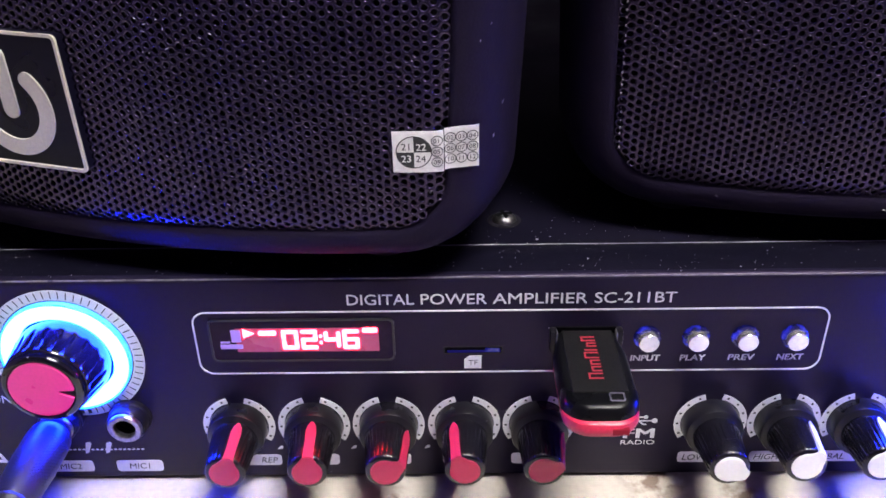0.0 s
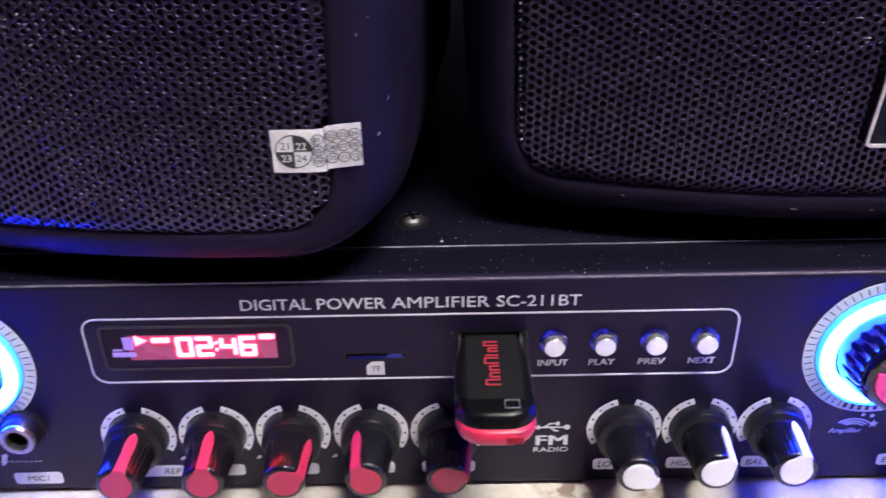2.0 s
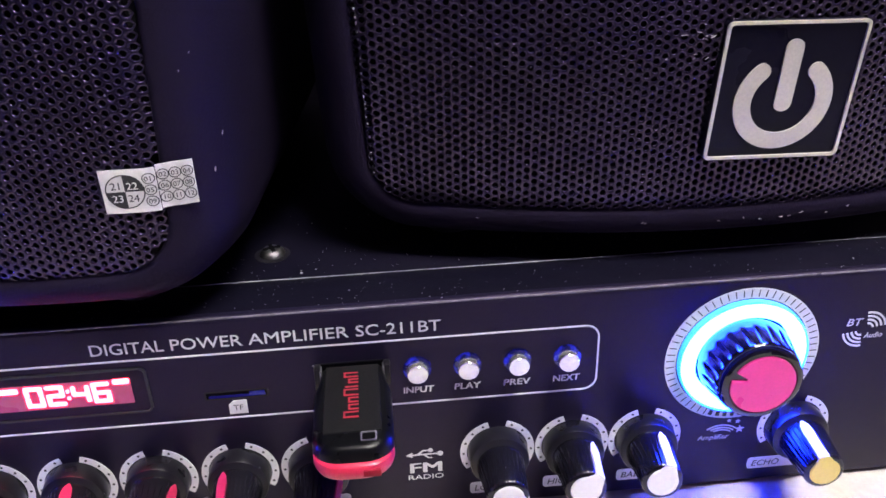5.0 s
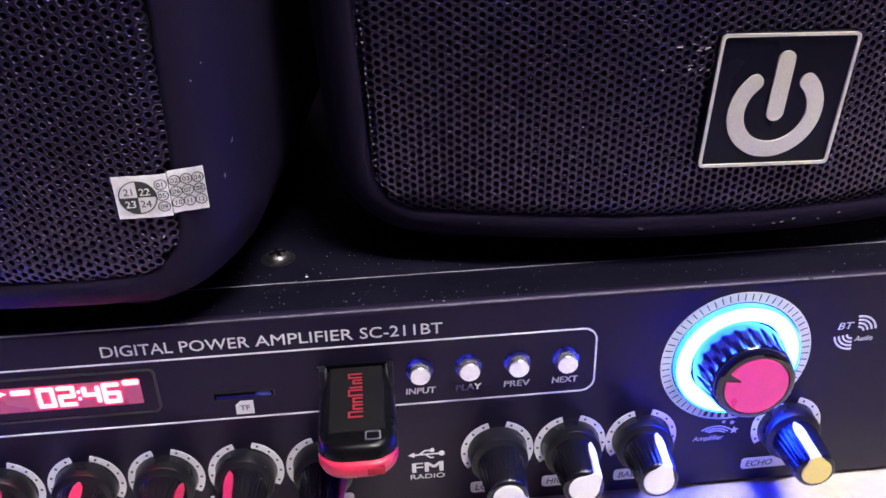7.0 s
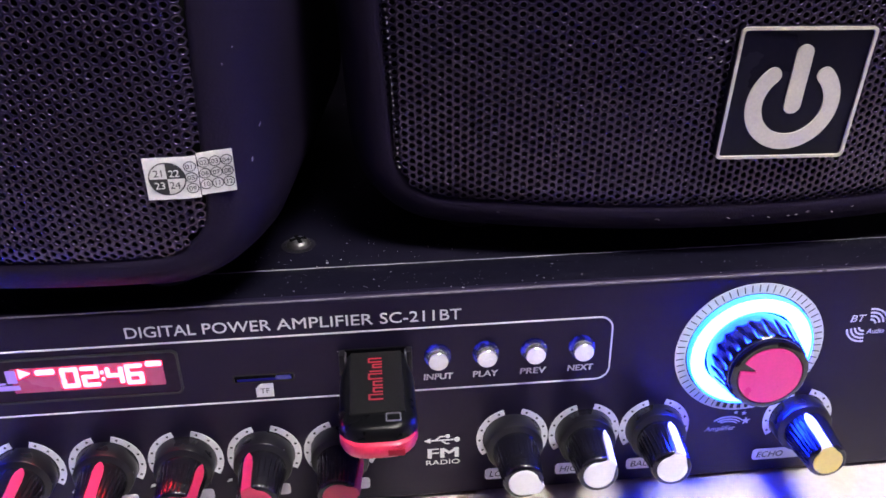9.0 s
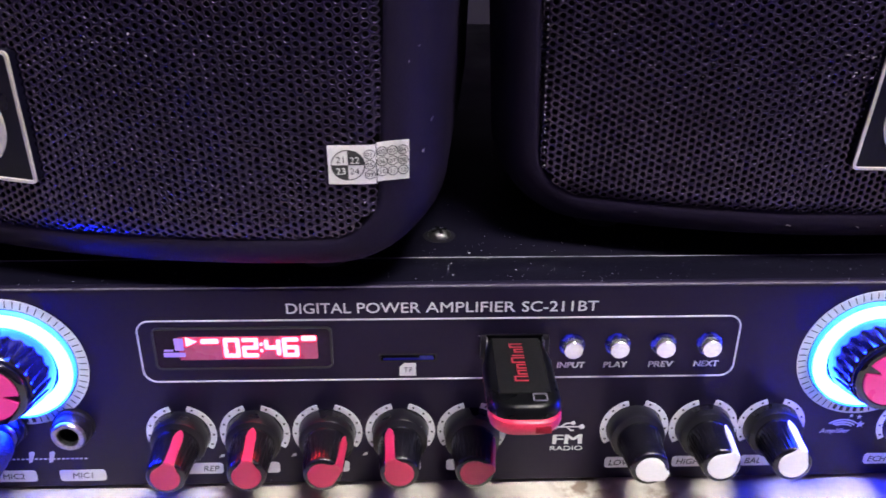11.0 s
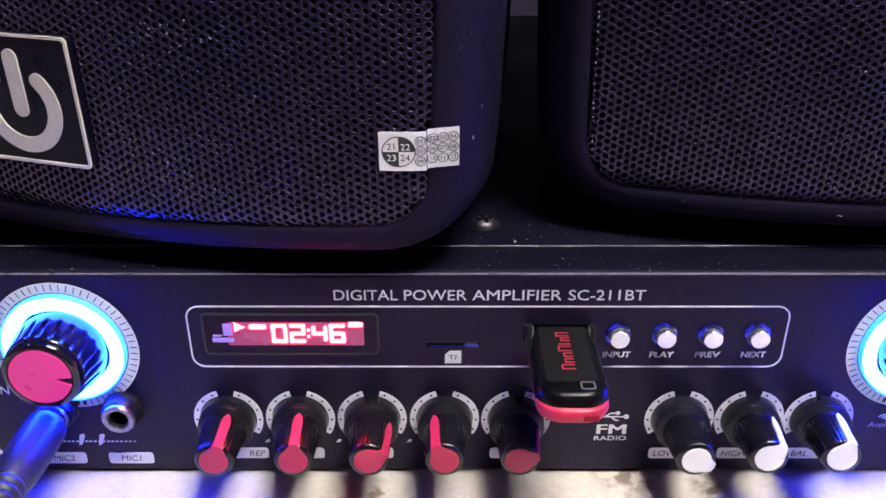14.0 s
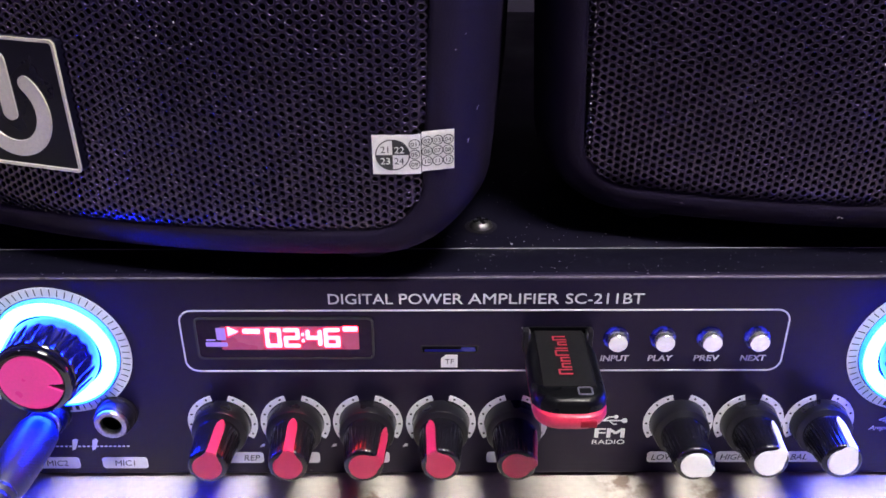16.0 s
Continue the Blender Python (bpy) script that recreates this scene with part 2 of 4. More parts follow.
def writing(text, x, z, height, width=None, align="CENTER", y=-0.12, slant=0.0, bold=0.0):
    """Flat letters on the plane of the panel, as a bmesh in millimetres: capital height, and total width if given."""
    cu = bpy.data.curves.new("letters", "FONT")
    cu.body, cu.shear, cu.extrude, cu.resolution_u = text, slant, 0.03, 3
    ob = bpy.data.objects.new("letters", cu)
    scene.collection.objects.link(ob)
    dg = bpy.context.evaluated_depsgraph_get()
    dg.update()
    me = bpy.data.meshes.new_from_object(ob.evaluated_get(dg))
    bm = bmesh.new()
    bm.from_mesh(me)
    bpy.data.objects.remove(ob)
    bpy.data.meshes.remove(me)
    bpy.data.curves.remove(cu)
    xs = [v.co.x for v in bm.verts]
    x0, x1 = min(xs), max(xs)
    s = height / 0.69
    sx = width / (x1 - x0) if width else s
    shift = {"CENTER": -(x0 + x1) / 2, "LEFT": -x0, "RIGHT": -x1}[align]
    for v in bm.verts:
        v.co = Vector(((v.co.x + shift) * sx, -v.co.z, (v.co.y - 0.345) * s))
    if bold:
        more = bmesh.ops.duplicate(bm, geom=bm.verts[:] + bm.edges[:] + bm.faces[:])["geom"]
        bmesh.ops.translate(bm, verts=[g for g in more if isinstance(g, bmesh.types.BMVert)], vec=(bold, -0.015, 0))
    bmesh.ops.translate(bm, verts=bm.verts, vec=(x, y, z))
    return bm


# ---- the room ----
TABLE_Z = 4.5


def build_room():
    bm = boxed(-2500, 2500, -2600, 2100, -790, -760)
    tagged(part("floor", bm, M_FLOOR, smooth=False), "plain grey tiled floor of the room", "floor", kind="structure")
    # north and south walls take the darkened copies to dim what they reflect
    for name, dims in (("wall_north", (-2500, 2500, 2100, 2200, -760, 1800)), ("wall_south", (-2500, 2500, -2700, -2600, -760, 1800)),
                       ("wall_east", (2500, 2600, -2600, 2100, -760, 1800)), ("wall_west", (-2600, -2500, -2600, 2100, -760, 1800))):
        tagged(part(name, boxed(*dims), {"wall_north": M_DIMWALL, "wall_south": M_DUSKWALL}.get(name, M_WALL), smooth=False), "room wall, violet added to tint bounced light, darkened north and south", "wall", kind="structure")
    tagged(part("ceiling", boxed(-2600, 2600, -2700, 2200, 1800, 1880), M_WALL, smooth=False), "unseen ceiling, lilac added to tint bounced light", "ceiling", kind="structure")
    lamp = thing("ceiling_lamp", (500, -515, 1790), "white ceiling lamp with a glowing diffuser, switched on", "lamp")
    part("housing", boxed(130, 870, -750, -280, 1780, 1799, bevel=4), M_WHITE, lamp)
    part("diffuser", boxed(150, 850, -730, -300, 1768, 1781, bevel=3), M_LAMP, lamp, "glowing white diffuser")


def build_table():
    t = thing("table", (0, 0, 0), "cream laminate tabletop with brown stains under the amplifier", "table")
    part("tabletop", boxed(-600, 600, -190, 520, -23.5, TABLE_Z, bevel=3), M_TABLE, t)
    for x in (-560, 560):
        for y in (-150, 480):
            part("leg", boxed(x - 25, x + 25, y - 25, y + 25, -760, -23.5, bevel=2), M_WALL, t)


build_room()
build_table()


# ---- the amplifier ----
PX0, PX1, PZ0, PZ1 = -168.0, 168.0, 6.0, 69.2
KNOB_Z = 23.9
amp = thing("amplifier", (0, 100, 0), "black power amplifier with lit display and blue-lit dials, on the table", "amplifier")


def build_case():
    # front panel, folded back over the top as a narrow lip
    bm = bmesh.new()
    prof = [(2.2, 7.0), (0.25, 6.0), (0.0, 6.6), (0.0, 67.7)]
    prof += [(1.5 - 1.5 * math.cos(radians(a)), 67.7 + 1.5 * math.sin(radians(a))) for a in (15, 30, 45, 60, 75, 90)]
    prof += [(2.3, 69.2), (2.3, 66.8)]
    rows = [[bm.verts.new((x, y, z)) for y, z in prof] for x in (PX0, PX1)]
    for k in range(len(prof)):
        j = (k + 1) % len(prof)
        bm.faces.new((rows[0][k], rows[0][j], rows[1][j], rows[1][k]))
    bm.faces.new(rows[0])
    bm.faces.new(list(reversed(rows[1])))
    part("front_panel", bm, M_PANEL, amp, "black front panel with white print")
    part("top_lip", boxed(PX0, PX1, 2.3, 15.0, 67.6, 69.2, bevel=0.1), M_TOP, amp, "dusty black lip along the top of the panel")
    # a pale strip stands for the light caught on the rounded front edge
    part("edge_highlight", boxed(PX0 + 0.5, PX1 - 0.5, 0.28, 0.62, 68.6, 68.93), M_PALEGREY, amp, "pale strip painting the highlight on the panel's front edge", smooth=False)
    part("top_cover", boxed(PX0 + 1, PX1 - 1, 15.35, 300, 8, 69.0, bevel=0.35), M_TOP, amp, "dusty black sheet-steel cover")
    for x in (-140, 140):
        for y in (25, 280):
            part("foot", lathe([(8, 0), (9, 0.6), (9, 3.2), (0, 3.5)], 24), M_RUBBER, amp).matrix_basis = pose(x * 0.001, y * 0.001, TABLE_Z * 0.001, 90)


build_case()


# ---- knobs ----
def build_knob(cap_material, strip_material, label):
    """A slim tapered knob on a collar, its pointer straight up, its shaft at the origin of its own frame."""
    k = thing("control_knob", (0, 0, 0), label, "knob", "control knobs on the amplifier")
    part("collar", lathe([(0, 0), (7.5, 0), (7.6, -0.3), (7.35, -4.6), (7.2, -4.95), (6.9, -5.1), (6.2, -5.7), (5.9, -5.8), (0, -5.8)], 48), M_KNOBCOLLAR, k, "matt black collar", sharp=0.5)

    def rib(a, r, y):
        return r - (0.2 * max(0.0, math.cos(a * 24)) ** 3 if 5.0 < r < 6.4 and y < -6 else 0)

    part("body", lathe([(0, -3.7), (5.9, -5.5), (5.95, -6.4), (5.75, -8.5), (5.4, -12), (5.03, -17.1), (4.8, -17.7), (4.2, -18.05), (0, -18.05)], 144, ripple=rib), M_KNOB, k)
    # cap: a disc drawn out into the pointer, which runs back along the body
    tip = [(-1.9, 3.4), (-1.45, 4.1), (-1.3, 5.0), (1.3, 5.0), (1.45, 4.1), (1.9, 3.4)]
    out = tip + arc(0, 0, 3.75, 40, 320, 26)
    bm = plate(out, -18.35, -17.6)
    bmesh.ops.bevel(bm, geom=[e for e in bm.edges if all(v.co.y < -18.3 for v in e.verts)], offset=0.22, segments=2, affect="EDGES")
    part("cap", bm, cap_material, k, "coloured cap drawn out into the pointer")
    bm = bmesh.new()
    rows = []
    for y, r, w in ((-6.0, 6.05, 0.3), (-7.4, 6.0, 1.05), (-9.5, 5.84, 1.3), (-13, 5.47, 1.2), (-17.2, 5.16, 1.25), (-18.2, 5.02, 1.3)):
        rows.append([bm.verts.new(c) for c in ((-w, y, r - 1.2), (-w, y, r), (0, y, r + 0.14), (w, y, r), (w, y, r - 1.2))])
    for a, b in zip(rows, rows[1:]):
        for i in range(4):
            bm.faces.new((a[i], a[i + 1], b[i + 1], b[i]))
    bm.faces.new(rows[0])
    bm.faces.new(list(reversed(rows[-1])))
    part("pointer", bm, strip_material, k, "coloured pointer line")
    return k


RED_LABEL = "slim glossy black knob with a red pointer and cap"
WHITE_LABEL = "slim glossy black knob with a white pointer and cap"
red_knob = build_knob(M_RED, M_RED, RED_LABEL)
white_knob = build_knob(M_WHITE, M_WHITE, WHITE_LABEL)
echo_knob = build_knob(M_YELLOW, M_WHITE, "slim glossy black knob with white pointer and yellow cap")
# knob, place along the panel, turn of the pointer, and the lean of its loose shaft (degrees up, degrees sideways)
KNOBS = [(red_knob, -70.4, 18, (1.5, 0.5)), (red_knob, -50.7, 6, (2, 2.5)), (red_knob, -31.1, 62, (2, 1)), (red_knob, -11.3, -28, (2.5, 0)), (red_knob, 8.2, 72, (2.5, -1)),
         (white_knob, 52.9, 118, (3, 0)), (white_knob, 72.0, 42, (5, -2)), (white_knob, 90.9, 22, (5.5, -3.5)), (echo_knob, 130.2, -12, (1.5, -1.5))]


def knob_pose(x, turn, lean):
    return pose(x * 0.001, -0.0001, KNOB_Z * 0.001, -lean[0], 0, lean[1]) @ pose(0, 0, 0, 0, turn, 0)


placed = set()
for source, x, turn, lean in KNOBS:
    if source in placed:
        copy_thing(source, knob_pose(x, turn, lean))
    else:
        source.matrix_basis = knob_pose(x, turn, lean)
        placed.add(source)


def build_dial(x, z, notch, lean):
    """A large lit dial: tick ring printed round a glowing blue ring, and a fat ribbed knob with a red cap."""
    d = thing("volume_dial", (x, 0, z), "large black dial knob with red cap in glowing blue ring", "dial knob", "lit dials on the amplifier")
    part("tick_ring", band(arc(x, z, 19.3, 0, 360, 72)[:-1], arc(x, z, 16.5, 0, 360, 72)[:-1], -0.14, 0.2), M_PRINT, d, "light grey printed scale ring")
    for i in range(60):
        a = i * 6
        if 168 < a < 204:
            continue
        s, c = math.sin(radians(a)), math.cos(radians(a))
        o = [(x + r * s + w * c, z + r * c - w * s) for r, w in ((17.0, -0.13), (18.9, -0.13), (18.9, 0.13), (17.0, 0.13))]
        part("tick", plate(o, -0.2, -0.05), M_INK, d, smooth=False)
    for i in range(5):
        a = 174 + i * 6.2
        s, c = math.sin(radians(a)), math.cos(radians(a))
        o = [(x + r * s + w * c, z + r * c - w * s) for r, w in ((17.2, -0.5), (18.7, -0.5), (18.7, 0.5), (17.2, 0.5))]
        part("letter_bar", plate(o, -0.2, -0.05), M_INK, d, smooth=False)
    ring = [(15.65, 0.3), (15.6, -1.4), (14.8, -2.3), (13.4, -2.6), (12.4, -2.3), (11.9, 0.3), (15.65, 0.3)]
    part("light_ring", lathe(ring, 72, x, z), M_BLUE, d, "glowing blue light ring")
    part("diffuser", lathe([(16.2, 0.3), (16.15, -1.2), (16.0, -1.7), (15.8, -1.7), (15.7, -1.4), (15.7, 0.3), (16.2, 0.3)], 72, x, z), M_BLUEEDGE, d, "clear blue-lit rim of the ring")

    def rib(a, r, y):
        return r + (-0.5 * max(0.0, math.cos(a * 22)) ** 3 if 9.0 < r and -14.6 < y < -6.3 else 0)

    dx, dz = lean
    bm = lathe([(0, -0.5), (11.2, -0.5), (11.6, -1.5), (11.55, -4), (11.3, -6.2), (11.15, -7.0), (10.2, -13.6), (10.1, -14.7), (9.75, -15.2), (9.75, -16.0), (9.55, -17.4), (9.0, -18.0), (8.1, -18.1), (7.9, -17.6), (0, -17.6)], 156, ripple=rib)
    for v in bm.verts:
        v.co.x, v.co.z = x + v.co.x - v.co.y / 18 * dx, z + v.co.z - v.co.y / 18 * dz
        v.co.y *= 0.81
    part("knob_body", bm, M_DIAL, d)
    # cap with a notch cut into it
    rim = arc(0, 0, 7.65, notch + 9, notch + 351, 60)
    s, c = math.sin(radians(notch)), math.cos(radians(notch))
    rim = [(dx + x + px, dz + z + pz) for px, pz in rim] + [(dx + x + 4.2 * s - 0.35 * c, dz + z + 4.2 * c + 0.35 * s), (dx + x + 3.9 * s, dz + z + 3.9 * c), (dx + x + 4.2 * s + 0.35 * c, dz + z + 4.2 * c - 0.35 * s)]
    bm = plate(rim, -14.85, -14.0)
    part("cap", bm, M_PINKRED, d, "red cap with a notch and an added glow")


build_dial(113.3, 47.3, -68, (-1.2, 2.2))
build_dial(-110.6, 47.2, 100, (-0.2, 0.9))


# ---- speakers ----
BOW, GW, GV, GBOW = 0.001733, 92.36, 14.34, 1.4
HEIGHT = 320.0


def half(v):
    return GW + 0.047 * (min(v, 230) - 50)


def face_outline(grow, n=10):
    """The grille's opening as (u, v), grown outwards by some millimetres, from the bottom middle round to the right and back."""
    r = 13.0 + grow * 0.9
    top, bottom = HEIGHT - 16 + grow, GV - grow
    pts = []

    def low(u):
        return bottom + GBOW * (u / 80) ** 2

    side = grow * 1.02
    xr = half(bottom + 12) + side - r
    for i in range(25):
        u = -xr + 2 * xr * i / 24
        pts.append((u, low(u)))
    z = low(xr) + r
    for i in range(1, n):
        a = radians(90 * i / n)
        pts.append((xr + (half(z) + side - xr) * math.sin(a), z - r * math.cos(a)))
    for i in range(13):
        v = z + (top - r - z) * i / 12
        pts.append((half(v) + side, v))
    xt = half(top) + side - r
    for i in range(1, n):
        a = radians(90 * i / n)
        pts.append((xt + r * math.cos(a), top - r + r * math.sin(a)))
    for i in range(25):
        pts.append((xt - 2 * xt * i / 24, top))
    for i in range(1, n):
        a = radians(90 * i / n)
        pts.append((-xt - r * math.sin(a), top - r + r * math.cos(a)))
    for i in range(13):
        v = top - r + (z - top + r) * i / 12
        pts.append((-half(v) - side, v))
    for i in range(1, n):
        a = radians(90 * i / n)
        pts.append((-xr - (half(z) + side - xr) * math.cos(a), z - r * math.sin(a)))
    return pts


def build_speaker(pos, yaw, lean, tilt, emblem, label):
    x0, y0 = pos
    s = thing("loudspeaker", (x0, y0, PZ1), label, "loudspeaker", "loudspeakers on the amplifier")
    cy, sy = math.cos(yaw), math.sin(yaw)

    def put(u, d, v):
        """From the face's own frame (across, back, up) to the room."""
        y = d + v * math.sin(lean) * max(0.0, 1 - max(d - BOW * u * u, 0) / 60)
        return (x0 + u * cy - y * sy, y0 + u * sy + y * cy, PZ1 + v)

    def skin(loops, cap=True):
        bm = bmesh.new()
        rows = [[bm.verts.new(put(*c)) for c in loop] for loop in loops]
        n = len(rows[0])
        for a, b in zip(rows, rows[1:]):
            for i in range(n):
                j = (i + 1) % n
                bm.faces.new((a[i], a[j], b[j], b[i]))
        if cap:
            bm.faces.new(list(reversed(rows[-1])))
        return bm

    loops = []
    for grow, back in ((-0.3, 4.0), (-0.1, 1.6), (0.5, 0.9), (1.5, 0.6), (3.5, 0.8), (5.5, 1.6), (7.0, 3.0), (8.2, 5.2), (9.0, 8.0), (9.5, 12.0), (9.8, 17.0), (9.8, 21.0)):
        loops.append([(u, BOW * min(abs(u), 110) ** 2 + back, max(v, 0.15)) for u, v in face_outline(grow)])
    for depth, inset in ((57, 4.0), (97, 12.5), (140, 22.0), (172, 34.0), (178, 42.0)):
        loops.append([(u * (1 - inset / 110), depth, max(0.15 + inset * (0.0 if v < 40 else 0.1), v if v < HEIGHT / 2 else v - inset * 0.5)) for u, v in face_outline(9.8)])
    part("cabinet", skin(loops), M_ABS, s, "black textured plastic cabinet with rounded corners", sharp=1.2)

    # perforated grille: every hole is cut
    vs, fs, index = [], [], {}
    pitch = 2.0
    col = pitch * math.sqrt(3) / 2

    def surf(u, v, back):
        e = min(half(v) - abs(u), v - (GV + GBOW * (u / 80) ** 2), HEIGHT - 16 - v)
        roll = 1.5 * max(0.0, 1 - max(e, 0) / 5.0) ** 2
        return put(u, BOW * u * u + back + roll, v)

    def inside(u, v):
        w, lo = half(v), GV + GBOW * (u / 80) ** 2
        if abs(u) > w - 0.2 or v < lo + 0.2 or v > HEIGHT - 16:
            return False
        cu, cv = abs(u) - (w - 13), (lo + 13) - v
        return not (cu > 0 and cv > 0 and cu * cu + cv * cv > 13 * 13)

    def vert(u, v, back, key=None):
        if key is not None and key in index:
            return index[key]
        vs.append(surf(u, v, back))
        if key is not None:
            index[key] = len(vs) - 1
        return len(vs) - 1

    ncol, nrow = int(105 / col), int(HEIGHT / pitch)
    for i in range(-ncol, ncol + 1):
        for j in range(4, nrow):
            u, v = i * col, (j + 0.5 * (i % 2)) * pitch
            if not inside(u, v):
                continue
            R = pitch / math.sqrt(3)
            corners = []
            for k in range(6):
                a = radians(60 * k)
                cu, cv = u + R * math.cos(a), v + R * math.sin(a)
                corners.append(vert(cu, cv, 0.0, (round(cu * 50), round(cv * 50))))
            near = v < 96
            m = 12 if near else 6
            rings = ((0.82, 0.0), (0.72, 0.05), (0.63, 0.15), (0.56, 0.32), (0.53, 0.6), (0.52, 1.0)) if near else ((0.62, 0.0), (0.58, 0.8))
            holes = []
            for r, back in rings:
                holes.append([vert(u + r * math.cos(2 * math.pi * k / m), v + r * math.sin(2 * math.pi * k / m), back) for k in range(m)])
            h = holes[0]
            for k in range(6):
                c0, c1 = corners[k], corners[(k + 1) % 6]
                if near:
                    a, b, c = h[2 * k], h[2 * k + 1], h[(2 * k + 2) % 12]
                    fs.extend(((c0, b, a), (c0, c1, b), (c1, c, b)))
                else:
                    fs.append((c0, c1, h[(k + 1) % 6], h[k]))
            for a, b in zip(holes, holes[1:]):
                for k in range(m):
                    fs.append((a[k], a[(k + 1) % m], b[(k + 1) % m], b[k]))
    part("grille", (vs, fs), M_GRILLE, s, "black perforated steel grille", sharp=1.0)
    # dark cloth behind the grille
    bm = bmesh.new()
    rows = []
    for a in range(25):
        f = a / 24 * 2 - 1
        rows.append([bm.verts.new(put(f * (half(v) - 0.5), BOW * (f * half(v)) ** 2 + 3.6, v)) for v in (GV + 1.5, 100, 200, HEIGHT - 17)])
    for a, b in zip(rows, rows[1:]):
        for k in range(3):
            bm.faces.new((a[k], b[k], b[k + 1], a[k + 1]))
    part("grille_cloth", bm, M_CLOTH, s, "black cloth behind the grille")

    badge_plate = []
    c, q = 43.4, 15.5

    # square badge with a plain ring-and-bar emblem
    def badge(outline, d0, d1, material, name, tag="", inner=None, closed=True):
        bm = plate(outline, 0, 1) if inner is None else band(outline, inner, 0, 1, closed)
        for v in bm.verts:
            back = d0 if v.co.y < 0.5 else d1
            ca, sa = math.cos(radians(tilt)), math.sin(radians(tilt))
            bx, bz = -1.4 + v.co.x * ca - (v.co.z - c) * sa, c + v.co.x * sa + (v.co.z - c) * ca
            v.co = put(bx, BOW * bx ** 2 * 0.5 + back, bz)
        return part(name, bm, material, s if not badge_plate else badge_plate[0], tag)

    badge_plate.append(badge(rounded(-q, q, c - q, c + q, 1.2), -1.6, 1.5, M_BADGE, "badge", "black lacquered square badge with a silver emblem"))
    badge(rounded(-q, q, c - q, c + q, 1.2), -2.1, -1.5, M_SILVER, "badge_rim", "silver rim", rounded(-q + 0.7, q - 0.7, c - q + 0.7, c + q - 0.7, 0.8))
    ex, ez = emblem[0], c + emblem[1]
    badge(arc(ex, ez, 11.0, 42, 318, 40), -1.85, -1.4, M_SILVER, "emblem_ring", "silver emblem ring", arc(ex, ez, 7.2, 42, 318, 40), False)
    for a in (42, 318):
        badge(arc(ex + 9.1 * math.sin(radians(a)), ez + 9.1 * math.cos(radians(a)), 1.9, 0, 345, 16), -1.83, -1.4, M_SILVER, "emblem_end")
    badge(rounded(ex - 1.95, ex + 1.95, ez - 2.2, ez + 13.8, 1.9), -1.85, -1.4, M_SILVER, "emblem_bar")
    return s, put


left_speaker, left_put = build_speaker((-106.86, 6.24), -0.294, -0.02, 0.0, (-0.8, -1.9), "black plastic loudspeaker with a paper sticker, on the amplifier")
right_speaker, right_put = build_speaker((116.77, 9.37), 0.02, -0.074, -1.9, (0.0, -2.2), "black plastic loudspeaker with silver-rimmed badge, on the amplifier")


# ---- print and fittings on the front panel ----
def print_line(name, bm, label=""):
    return part(name, bm, M_PRINT, amp, label, smooth=False)


def dark(name, bm, parent):
    return part(name, bm, M_INK, parent, smooth=False)


